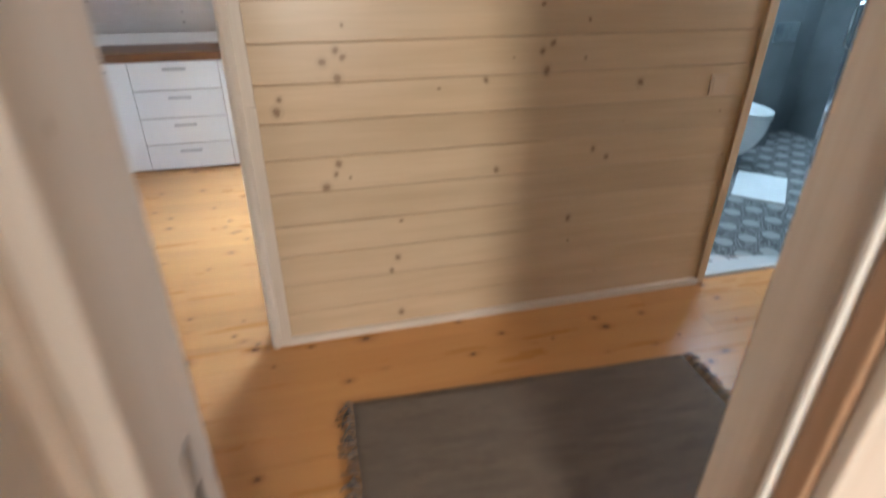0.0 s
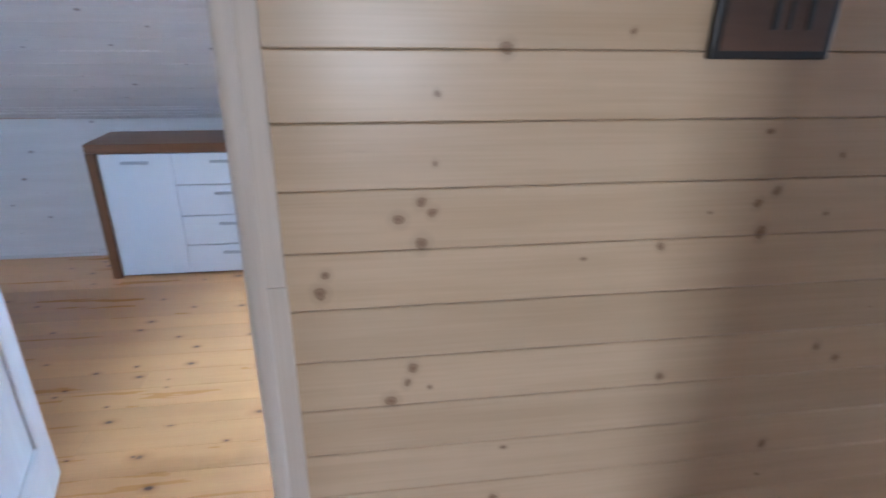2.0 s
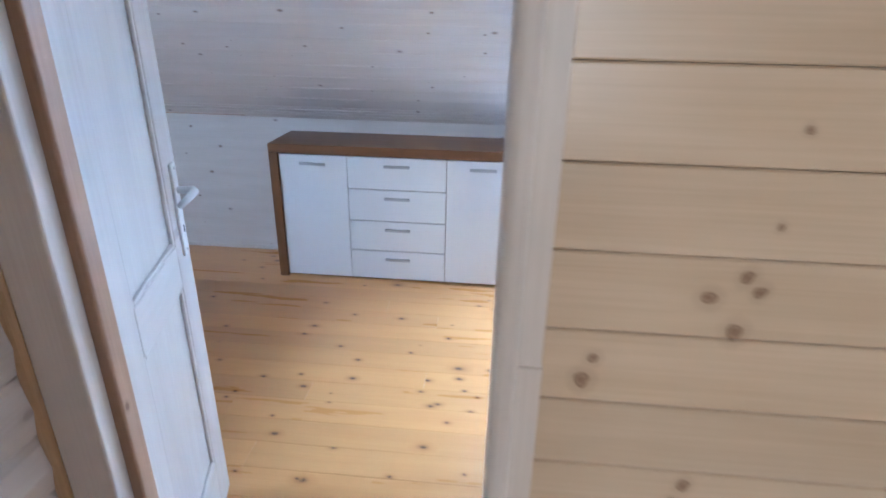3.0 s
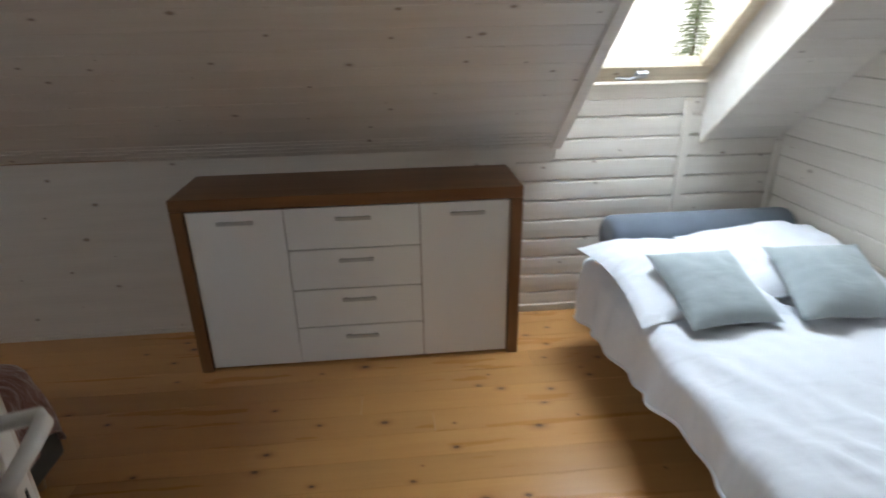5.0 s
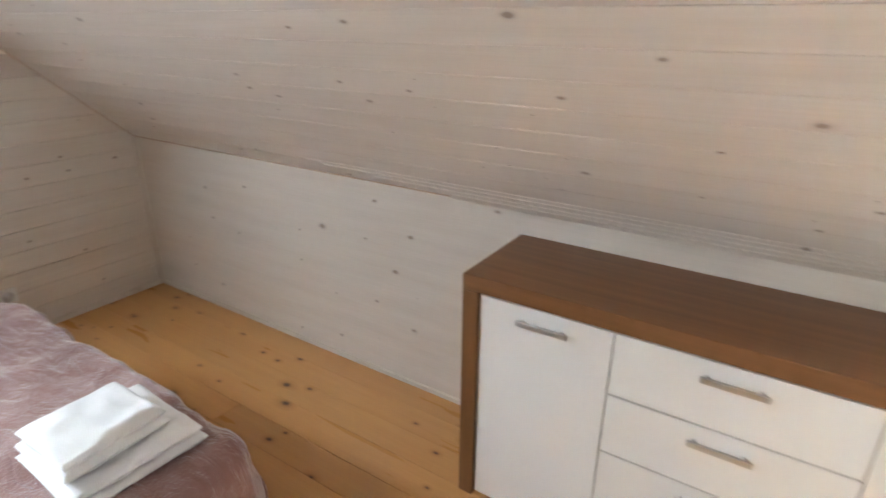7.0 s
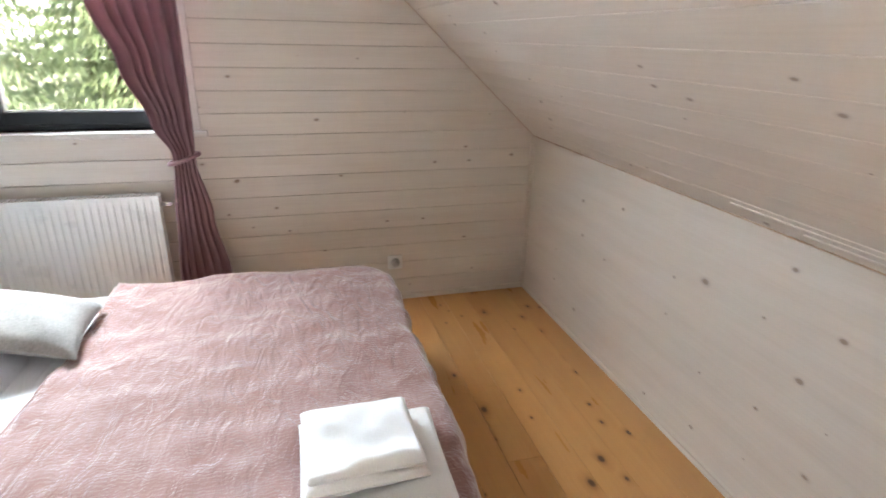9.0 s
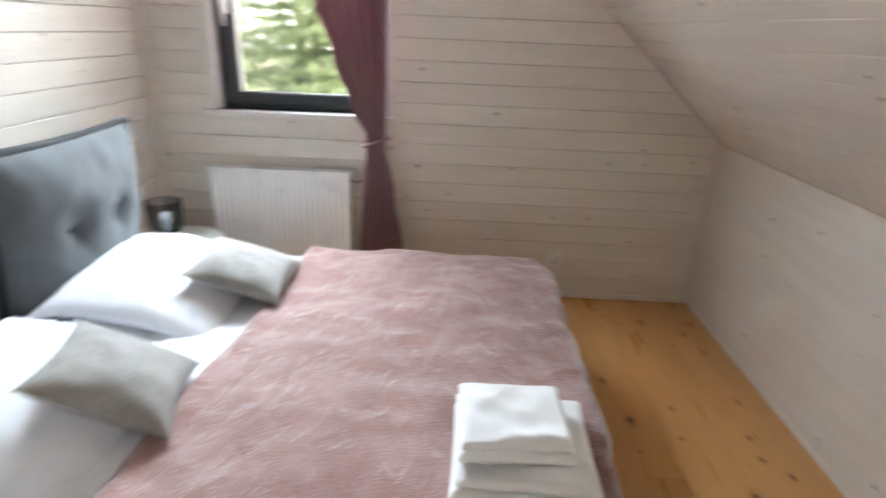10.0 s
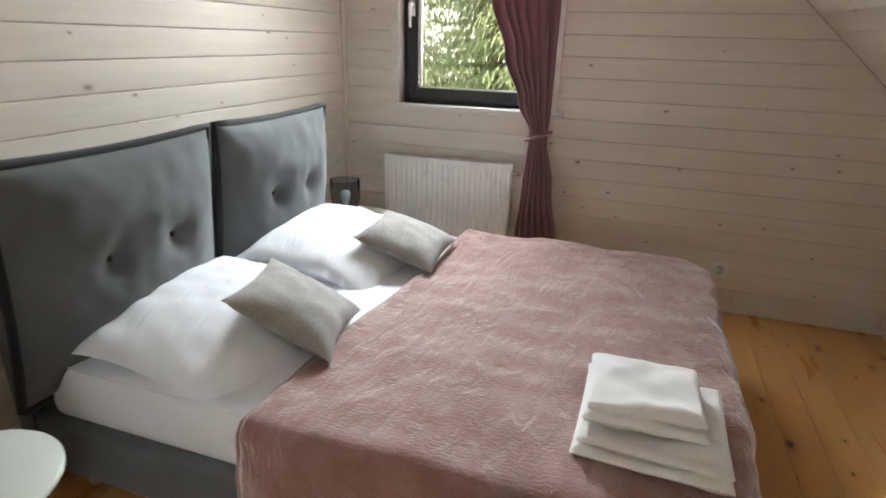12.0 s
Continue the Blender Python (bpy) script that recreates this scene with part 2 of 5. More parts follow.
M_WHITE = plain("white_lacquer", (0.80, 0.79, 0.765), 0.55, vary=0.008, scale=1.5)
M_PLASTIC = plain("white_plastic", (0.80, 0.79, 0.76), 0.35, vary=0.02)
M_ENAMEL = plain("radiator_enamel", (0.82, 0.81, 0.79), 0.3, vary=0.02)
M_STEEL = plain("brushed_steel", (0.55, 0.54, 0.53), 0.45, 1.0)
M_CHROME = plain("chrome", (0.75, 0.75, 0.76), 0.12, 1.0)
M_BLACK = plain("anthracite_frame", (0.022, 0.026, 0.030), 0.35)
M_GREY = fabric("grey_upholstery", (0.105, 0.112, 0.115), vary=0.16)
M_DARKGREY = fabric("dark_piping", (0.014, 0.015, 0.016))
M_SOFA = fabric("blue_grey_upholstery", (0.115, 0.135, 0.165))
M_LINEN = fabric("white_linen", (0.80, 0.81, 0.85), 0.85, 500, 0.03, 5, 0.1, 0.12, 0.5)
M_TOWEL = fabric("white_terry", (0.84, 0.84, 0.84), 0.95, 260, 0.05, 9, 0.3, 0.9)
M_CUSH = fabric("taupe_cushion", (0.285, 0.262, 0.24), 0.85, 170, 0.26, 12, 0.3, 0.9, 0.45)
M_CUSH2 = fabric("grey_green_cushion", (0.33, 0.37, 0.375), 0.8, 260, 0.08, 8, 0.3, 0.3, 0.4)
M_CURTAIN = fabric("mauve_curtain", (0.30, 0.165, 0.185), 0.8, 300, 0.08, 6, 0.25, 0.2)
cn, cl = M_CURTAIN.node_tree.nodes, M_CURTAIN.node_tree.links
ctr, cmx = cn.new("ShaderNodeBsdfTranslucent"), cn.new("ShaderNodeMixShader")
ctr.inputs["Color"].default_value, cmx.inputs[0].default_value = (0.34, 0.19, 0.21, 1), 0.2
cl.new(cn["Principled BSDF"].outputs[0], cmx.inputs[1])
cl.new(ctr.outputs[0], cmx.inputs[2])
cl.new(cmx.outputs[0], cn["Material Output"].inputs["Surface"])
M_CREAM = plain("cream_plastic", (0.62, 0.50, 0.37), 0.4, vary=0.02)
M_PLAQUE = grained("burnt_brown_wood", (0.16, 0.085, 0.05), (0.075, 0.04, 0.026), 0.5, (1.0, 9, 9))
M_MINT = plain("pale_table_top", (0.60, 0.62, 0.56), 0.35, vary=0.02)
M_DARK = plain("dark_metal", (0.03, 0.03, 0.032), 0.4, 0.3)
M_PORC = plain("white_porcelain", (0.78, 0.80, 0.80), 0.1, vary=0.01)
M_SILL = plain("grey_threshold", (0.40, 0.43, 0.44), 0.45, vary=0.04)
# grey picked dark so the unseen entry room bounces less light
M_UNSEEN_WALL = plain("unseen_wall_grey", (0.24, 0.235, 0.23), 0.85, vary=0.05, scale=3.0)
M_CONC = plain("grey_wall_tile", (0.19, 0.21, 0.22), 0.4, vary=0.12, scale=4.0)
M_BARK = plain("bark", (0.09, 0.065, 0.045), 0.9, vary=0.3, scale=14, bump=0.6)
M_GRASS = plain("meadow", (0.19, 0.20, 0.12), 0.95, vary=0.25, scale=0.7)


def leaf_material(name, a, c):
    m, n, l, b = mat(name, 0.6)
    ge = n.new("ShaderNodeNewGeometry")
    r = ramp(n, [(0, a), (1, c)])
    l.new(ge.outputs["Random Per Island"], r.inputs[0])
    l.new(r.outputs[0], b.inputs["Base Color"])
    tr = n.new("ShaderNodeBsdfTranslucent")
    l.new(r.outputs[0], tr.inputs["Color"])
    mx = n.new("ShaderNodeMixShader")
    mx.inputs[0].default_value = 0.5
    l.new(b.outputs[0], mx.inputs[1])
    l.new(tr.outputs[0], mx.inputs[2])
    l.new(mx.outputs[0], n["Material Output"].inputs["Surface"])
    return m


M_LEAF = leaf_material("conifer_sprays", (0.17, 0.23, 0.11), (0.38, 0.45, 0.27))


def glass(name, tint=(1, 1, 1), rough=0.0):
    m, n, l, b = mat(name, rough)
    b.inputs["Base Color"].default_value = (*tint, 1)
    b.inputs["Transmission Weight"].default_value = 1.0
    b.inputs["IOR"].default_value = 1.45
    return m


M_GLASS = glass("window_glass")
M_SMOKE = glass("smoked_glass", (0.62, 0.66, 0.68), 0.02)
M_SMOKE.node_tree.nodes["Principled BSDF"].inputs["IOR"].default_value = 1.04      # thin blown wall
M_SHOWER = glass("shower_glass", (0.82, 0.93, 0.93))

# blanket: velvety rose with a crushed, embossed pile
M_BLANKET, bn, bl, bb = mat("rose_velvet", 0.75)
tcb = bn.new("ShaderNodeTexCoord")
n1 = bn.new("ShaderNodeTexNoise")
n1.inputs["Scale"].default_value, n1.inputs["Detail"].default_value, n1.inputs["Distortion"].default_value = 9.0, 6, 0.25
bl.new(tcb.outputs["Object"], n1.inputs["Vector"])
r1 = ramp(bn, [(0.34, (0.262, 0.128, 0.108)), (0.52, (0.305, 0.163, 0.142)), (0.72, (0.365, 0.222, 0.202))])
bl.new(n1.outputs[0], r1.inputs[0])
bl.new(r1.outputs[0], bb.inputs["Base Color"])
bb.inputs["Sheen Weight"].default_value = 0.9
bb.inputs["Sheen Roughness"].default_value = 0.4
wv = bn.new("ShaderNodeTexWave")
wv.inputs["Scale"].default_value, wv.inputs["Distortion"].default_value, wv.inputs["Detail"].default_value, wv.inputs["Detail Scale"].default_value = 24.0, 10.0, 4, 2.2
wv.bands_direction = "X"
bl.new(tcb.outputs["Object"], wv.inputs["Vector"])
bpb = bn.new("ShaderNodeBump")
bpb.inputs["Strength"].default_value, bpb.inputs["Distance"].default_value = 0.28, 0.005
bl.new(wv.outputs[0], bpb.inputs["Height"])
cr = bn.new("ShaderNodeTexNoise")
cr.inputs["Scale"].default_value, cr.inputs["Detail"].default_value, cr.inputs["Distortion"].default_value = 7.0, 5, 1.4
crm = bn.new("ShaderNodeMapping")
crm.inputs["Scale"].default_value, crm.inputs["Rotation"].default_value = (1.0, 2.6, 1.0), (0, 0, 0.5)
bl.new(tcb.outputs["Object"], crm.inputs["Vector"])
bl.new(crm.outputs[0], cr.inputs["Vector"])
bpc = bn.new("ShaderNodeBump")
bpc.inputs["Strength"].default_value, bpc.inputs["Distance"].default_value = 0.75, 0.022
bl.new(cr.outputs[0], bpc.inputs["Height"])
bl.new(bpb.outputs[0], bpc.inputs["Normal"])
bl.new(bpc.outputs[0], bb.inputs["Normal"])

# rug: dark brown flat weave in thin ribs
M_RUG, rn, rl, rb = mat("brown_woven_rug", 0.95)
tcr = rn.new("ShaderNodeTexCoord")
rw = rn.new("ShaderNodeTexWave")
rw.inputs["Scale"].default_value, rw.inputs["Distortion"].default_value = 28.0, 0.6
rw.bands_direction = "Y"
rl.new(tcr.outputs["Object"], rw.inputs["Vector"])
rz = rn.new("ShaderNodeTexNoise")
rz.inputs["Scale"].default_value, rz.inputs["Detail"].default_value = 60, 4
rzm = rn.new("ShaderNodeMapping")
rzm.inputs["Scale"].default_value = (0.10, 1.0, 1.0)
rl.new(tcr.outputs["Object"], rzm.inputs["Vector"])
rl.new(rzm.outputs[0], rz.inputs["Vector"])
rmx = math_node(rn, rl, "ADD", math_node(rn, rl, "MULTIPLY", rw.outputs[0], 0.5), math_node(rn, rl, "MULTIPLY", rz.outputs[0], 0.5))
rr1 = ramp(rn, [(0.30, (0.05, 0.038, 0.029)), (0.66, (0.30, 0.24, 0.185))])
rl.new(rmx, rr1.inputs[0])
rl.new(rr1.outputs[0], rb.inputs["Base Color"])
rbp = rn.new("ShaderNodeBump")
rbp.inputs["Strength"].default_value, rbp.inputs["Distance"].default_value = 0.8, 0.003
rl.new(rmx, rbp.inputs["Height"])
rl.new(rbp.outputs[0], rb.inputs["Normal"])

# bathroom floor tile: printed black and grey ornament, rings and small crosses
M_TILE, tn, tl, tb = mat("patterned_floor_tile", 0.35)
tct = tn.new("ShaderNodeTexCoord")
tv = tn.new("ShaderNodeTexVoronoi")
tv.inputs["Scale"].default_value, tv.inputs["Randomness"].default_value = 34, 0.8
tl.new(tct.outputs["Object"], tv.inputs["Vector"])
tw = tn.new("ShaderNodeTexVoronoi")
tw.inputs["Scale"].default_value, tw.inputs["Randomness"].default_value = 6.0, 0.0
tl.new(tct.outputs["Object"], tw.inputs["Vector"])
ta = ramp(tn, [(0.28, g(0.03)), (0.33, g(0.36)), (0.46, g(0.36)), (0.5, g(0.08))])
tl.new(tv.outputs["Distance"], ta.inputs[0])
tr_ = ramp(tn, [(0.30, g(0.42)), (0.33, g(0.05)), (0.37, g(0.05)), (0.40, g(0.40)), (0.44, g(0.0))])
tl.new(tw.outputs["Distance"], tr_.inputs[0])
tm = ramp(tn, [(0.42, g(0.0)), (0.44, g(1.0))])
tl.new(tw.outputs["Distance"], tm.inputs[0])
tl.new(mix(tn, tl, tm.outputs[0], tr_.outputs[0], ta.outputs[0]), tb.inputs["Base Color"])


# ---- mesh helpers ----
def part(name, bm, material, parent=None, label="", smooth=False):
    me = bpy.data.meshes.new(name)
    bm.normal_update()
    bm.to_mesh(me)
    bm.free()
    me.materials.append(material)
    if smooth:
        for p in me.polygons:
            p.use_smooth = True
    ob = new(name, me)
    if parent:
        ob.parent = parent
    if label:
        ob["label"] = label
    return ob


def thing(name, m, label, category, group="", kind=""):
    ob = new(name)
    ob.matrix_world = m
    ob.empty_display_size = 0.1
    return tagged(ob, label, category, group, kind)


def box(x0, y0, z0, x1, y1, z1, bevel=0.0, seg=2, bm=None):
    b = bm or bmesh.new()
    r = bmesh.ops.create_cube(b, size=1, matrix=Matrix.Translation(((x0 + x1) / 2, (y0 + y1) / 2, (z0 + z1) / 2)) @ Matrix.Diagonal((x1 - x0, y1 - y0, z1 - z0, 1)))
    if bevel:
        es = {e for v in r["verts"] for e in v.link_edges}
        bmesh.ops.bevel(b, geom=list(es), offset=bevel, segments=seg, affect="EDGES", profile=0.5)
    return b


def tube(points, radius, seg=8, caps=True, bm=None):
    """A round bar along a line of points; radius may be one number or one a point."""
    b = bm or bmesh.new()
    pts = [Vector(p) for p in points]
    rad = radius if isinstance(radius, (list, tuple)) else [radius] * len(pts)
    rings = []
    for i, p in enumerate(pts):
        d = (pts[min(i + 1, len(pts) - 1)] - pts[max(i - 1, 0)]).normalized()
        up = Vector((0, 0, 1)) if abs(d.z) < 0.9 else Vector((1, 0, 0))
        a = d.cross(up).normalized()
        c = d.cross(a)
        rings.append([b.verts.new(p + rad[i] * (math.cos(2 * math.pi * k / seg) * a + math.sin(2 * math.pi * k / seg) * c)) for k in range(seg)])
    for r0, r1_ in zip(rings, rings[1:]):
        for k in range(seg):
            b.faces.new((r0[k], r0[(k + 1) % seg], r1_[(k + 1) % seg], r1_[k]))
    if caps:
        b.faces.new(rings[0][::-1])
        b.faces.new(rings[-1])
    bmesh.ops.recalc_face_normals(b, faces=b.faces)
    return b


def lathe(profile, seg=24, bm=None, at=(0, 0, 0)):
    b = bm or bmesh.new()
    rings = []
    for r, z in profile:
        rings.append([b.verts.new((at[0] + r * math.cos(2 * math.pi * k / seg), at[1] + r * math.sin(2 * math.pi * k / seg), at[2] + z)) for k in range(seg)])
    for r0, r1_ in zip(rings, rings[1:]):
        for k in range(seg):
            b.faces.new((r0[k], r0[(k + 1) % seg], r1_[(k + 1) % seg], r1_[k]))
    if profile[0][0] > 1e-4:
        b.faces.new(rings[0][::-1])
    if profile[-1][0] > 1e-4:
        b.faces.new(rings[-1])
    bmesh.ops.remove_doubles(b, verts=b.verts, dist=1e-5)
    bmesh.ops.recalc_face_normals(b, faces=b.faces)
    return b


def grid(nx, ny, f, bm=None):
    """A sheet of nx by ny cells; f(u, v) gives the place for u, v from 0 to 1."""
    b = bm or bmesh.new()
    vs = [[b.verts.new(f(i / nx, j / ny)) for i in range(nx + 1)] for j in range(ny + 1)]
    for j in range(ny):
        for i in range(nx):
            b.faces.new((vs[j][i], vs[j][i + 1], vs[j + 1][i + 1], vs[j + 1][i]))
    return b


plank_meshes = {}


def plank(name, parent, material, length, width, origin, along, up, bevel=0.004, thick=0.02, belly=0.0):
    """A board: local x along its length, y across its width, z out of the wall, with eased long edges. It lies with its back at origin."""
    key = (round(length, 3), round(width, 3), bevel, thick, belly, material.name)
    if key not in plank_meshes:
        w, t = width, thick
        prof = [(0.0007, 0), (0.0007, t - bevel), (bevel + 0.0007, t), (w * 0.5, t + belly), (w - bevel - 0.0007, t), (w - 0.0007, t - bevel), (w - 0.0007, 0)]
        n = len(prof)
        verts = [(0.0006, y, z) for y, z in prof] + [(length - 0.0006, y, z) for y, z in prof]
        faces = [tuple(range(n))[::-1], tuple(range(n, 2 * n))] + [(i, (i + 1) % n, n + (i + 1) % n, n + i) for i in range(n)]
        me = bpy.data.meshes.new(name)
        me.from_pydata(verts, [], faces)
        bmx = bmesh.new()
        bmx.from_mesh(me)
        bmesh.ops.recalc_face_normals(bmx, faces=bmx.faces)
        bmx.to_mesh(me)
        bmx.free()
        me.materials.append(material)
        plank_meshes[key] = me
    ob = new(name, plank_meshes[key])
    x, y = Vector(along).normalized(), Vector(up).normalized()
    z = x.cross(y)
    m = Matrix((x, y, z)).transposed().to_4x4()
    m.translation = origin
    ob.parent = parent
    ob.matrix_world = m
    return ob


def wall(name, boxes, material, label, category="wall"):
    """A solid wall made of boxes; the first one in the list carries the name."""
    b = bmesh.new()
    for bx in boxes:
        box(*bx, bm=b)
    return tagged(part(name, b, material), label, category, kind="structure")


# ---- structure ----
KY, KZ = 4.72, 0.93                     # knee wall face and its height
ANG = math.atan(0.91)
SC, SS = math.cos(ANG), math.sin(ANG)
TOP = 2.45                              # flat ceiling
SLEN = (TOP - KZ) / SS
SM = Matrix(((1, 0, 0, 0), (0, -SC, -SS, KY), (0, SS, -SC, KZ), (0, 0, 0, 1)))   # slope: x, up the slope, into the room
X0, X1, YH = -3.82, 1.59, 1.70          # window wall, far side wall, headboard wall
RX0, RX1 = 0.425, 1.15                  # recess of the roof window
RS0, RS1 = 0.198, 1.42

wall_partition = wall("wall_partition", [(0.0, 2.02, 0, 2.09, 2.12, TOP), (-0.86, 2.02, 2.06, 0.0, 2.12, TOP), (2.09, 2.02, 2.06, 2.86, 2.12, TOP), (2.86, 2.02, 0, 3.22, 2.12, TOP)], M_GAP, "partition clad in cream-stained horizontal pine boards")
wall_entry = wall("wall_entry", [(-1.0, 0.38, 0, 0.02, 0.5, TOP), (0.81, 0.38, 0, 4.6, 0.5, TOP), (0.02, 0.38, 2.06, 0.81, 0.5, TOP)], M_HALL, "plain pine wall round the entry doorway")
wall_hall_west = wall("wall_hall_west", [(-1.0, 0.5, 0, -0.872, 2.12, TOP)], M_GAP, "hall side wall of whitewashed half-log boards")
# unseen end wall; its window is added to let fill light in
wall_hall_east = wall("wall_hall_east", [(4.6, 0.38, 0, 4.72, 1.0, TOP), (4.6, 1.56, 0, 4.72, 2.0, TOP), (4.6, 1.0, 0, 4.72, 1.56, 1.0), (4.6, 1.0, 2.0, 4.72, 1.56, TOP)], M_HALL, "plain unseen pine wall at the end of the hall with an added window")
wall_south = wall("wall_south", [(X0 - 0.23, 1.55, 0, -1.0, YH - 0.022, TOP)], M_GAP, "bedroom wall of whitewashed rounded pine boards behind the headboard")
wall_east = wall("wall_east", [(X1 + 0.022, 2.12, 0, X1 + 0.12, 4.9, KZ)], M_GAP, "bedroom end wall of whitewashed pine boards beside the sofa bed")
b = bmesh.new()
for xa, xb in ((X1 + 0.022, X1 + 0.12),):
    ring = [(2.12, KZ), (4.9, KZ), (3.0, TOP + 0.2), (2.12, TOP + 0.2)]
    lo, hi = [b.verts.new((xa, y, z)) for y, z in ring], [b.verts.new((xb, y, z)) for y, z in ring]
    b.faces.new(lo), b.faces.new(hi[::-1])
    for k in range(4):
        b.faces.new((lo[k], hi[k], hi[(k + 1) % 4], lo[(k + 1) % 4]))
bmesh.ops.recalc_face_normals(b, faces=b.faces)
part("wall_east_gable", b, M_GAP, wall_east)
WY0, WY1, WZ0, WZ1 = 2.05, 2.95, 1.0, 2.2
wall_west = wall("wall_west", [(X0 - 0.23, 1.6, 0, X0 - 0.022, WY0, TOP), (X0 - 0.23, WY0, 0, X0 - 0.022, WY1, WZ0), (X0 - 0.23, WY0, WZ1, X0 - 0.022, WY1, TOP), (X0 - 0.23, WY1, 0, X0 - 0.022, 3.05, TOP), (X0 - 0.23, 3.05, 0, X0 - 0.022, 4.9, KZ)], M_GAP, "gable wall of whitewashed pine boards with a window")
b = bmesh.new()
ring = [(3.05, KZ), (4.9, KZ), (3.05, TOP)]
lo, hi = [b.verts.new((X0 - 0.23, y, z)) for y, z in ring], [b.verts.new((X0 - 0.022, y, z)) for y, z in ring]
b.faces.new(lo), b.faces.new(hi[::-1])
for k in range(3):
    b.faces.new((lo[k], hi[k], hi[(k + 1) % 3], lo[(k + 1) % 3]))
bmesh.ops.recalc_face_normals(b, faces=b.faces)
part("gable_top", b, M_GAP, wall_west)
wall_knee = wall("wall_knee", [(X0, KY + 0.022, 0, X1 + 0.02, KY + 0.1, KZ + 0.02), (RX0 - 0.02, KY + 0.022, KZ + 0.02, RX1 + 0.02, KY + 0.06, 1.20)], M_GAP, "low knee wall of smooth whitewashed pine under the slope")

# sloping ceiling: backing with the opening for the roof window
b = bmesh.new()
for bx in ((X0 - 0.23, -0.25, -0.3, RX0 - 0.02, SLEN + 0.1, -0.022), (RX1 + 0.02, -0.25, -0.3, X1 + 0.12, SLEN + 0.1, -0.022), (RX0 - 0.02, RS1, -0.3, RX1 + 0.02, SLEN + 0.1, -0.022)):
    box(*bx, bm=b)
bmesh.ops.transform(b, matrix=SM, verts=b.verts)
# boards of the slope stay in the ceiling's mesh
slope = tagged(part("ceiling_slope", b, M_GAP), "sloping ceiling of whitewashed pine boards", "ceiling", kind="structure")
ceiling = tagged(part("ceiling", box(-4.05, -2.9, TOP, 4.9, 3.06, TOP + 0.15), M_WALL), "plain whitewashed pine ceiling", "ceiling", kind="structure")

# plain closing walls of the entry room and the bathroom
# the entry walls are unseen and dark to damp bounce; their window is assumed
wall_rear = wall("wall_rear", [(-1.3, -2.7, 0, 0.05, -2.55, TOP), (0.67, -2.7, 0, 2.3, -2.55, TOP), (0.05, -2.7, 0, 0.67, -2.55, 0.92), (0.05, -2.7, 2.08, 0.67, -2.55, TOP), (-1.42, -2.7, 0, -1.3, 0.4, TOP), (2.3, -2.7, 0, 2.42, 0.4, TOP)], M_UNSEEN_WALL, "plain unseen walls of the entry room with an assumed window")
wall_bath = wall("wall_bath", [(1.98, 2.12, 0, 2.08, 4.2, TOP), (2.08, 4.1, 0, 4.7, 4.2, TOP), (4.6, 2.12, 0, 4.7, 4.1, TOP), (3.22, 2.0, 0, 4.7, 2.12, TOP)], M_CONC, "grey tiled bathroom walls")
tagged(part("bathroom_floor", box(2.0, 2.13, -0.1, 4.6, 4.1, 0.008), M_TILE), "bathroom floor of black and grey patterned tiles", "floor", kind="structure")
bath_ceiling = bmesh.new()
for bx in ((2.0, 2.1, TOP, 2.85, 4.2, TOP + 0.1), (3.75, 2.1, TOP, 4.7, 4.2, TOP + 0.1), (2.85, 3.06, TOP + 0.02, 3.75, 4.2, TOP + 0.12)):
    box(*bx, bm=bath_ceiling)
tagged(part("ceiling_bath", bath_ceiling, M_CONC), "plain grey bathroom ceiling", "ceiling", kind="structure")
floor = tagged(part("floor", box(-4.05, -2.7, -0.25, 4.7, 4.9, -0.022), M_GAP), "varnished orange pine floorboards with dark knots", "floor", kind="structure")

# corner post and casings of the two doorways in the partition
def strip(name, material, x0, y0, z0, x1, y1, z1, label, bevel=0.006):
    return tagged(part(name, box(x0, y0, z0, x1, y1, z1, bevel, 3), material), label, "trim", kind="structure")


def upright(name, material, x0, y0, x1, y1, z1, label, z0=0.0, bevel=0.006):
    """An upright trim whose grain runs along its length."""
    bm = box(0, 0, 0, z1 - z0, y1 - y0, x1 - x0, bevel, 3)
    ob = part(name, bm, material)
    m = Matrix(((0, 0, 1, x0), (0, 1, 0, y0), (-1, 0, 0, z1), (0, 0, 0, 1)))
    ob.matrix_world = m
    return tagged(ob, label, "trim", kind="structure")


upright("trim_corner_post", M_TRIM, -0.024, 1.966, 0.016, 2.13, 2.06, "rounded whitewashed post at the bedroom doorway", bevel=0.016)
upright("trim_partition_edge", M_TRIM, 0.014, 1.985, 0.054, 2.02, 2.44, "flat whitewashed strip at the ends of the boards", z0=1.021, bevel=0.002)
upright("trim_partition_edge_low", M_TRIM, 0.014, 1.982, 0.056, 2.02, 1.0205, "lower flat whitewashed strip at the ends of the boards", bevel=0.002)
upright("trim_bath_casing", M_HALL, 2.052, 1.985, 2.10, 2.125, 2.06, "clear pine casing of the bathroom doorway")
upright("trim_bath_casing_far", M_TRIM, 2.85, 1.985, 2.93, 2.125, 2.06, "pale casing of the bathroom doorway")
strip("trim_bath_threshold", M_SILL, 2.10, 2.02, 0.0, 2.85, 2.13, 0.022, "pale threshold strip of the bathroom doorway")
upright("trim_door_casing", M_TRIM, -0.83, 1.975, -0.735, 2.02, 2.12, "whitewashed door casing")
upright("trim_door_cove", M_RAW, -0.858, 1.965, -0.83, 2.02, 2.12, "narrow clear pine strip in the corner", bevel=0.01)
upright("trim_door_jamb", M_REVEAL, -0.745, 2.02, -0.715, 2.062, 2.06, "brown pine door jamb")
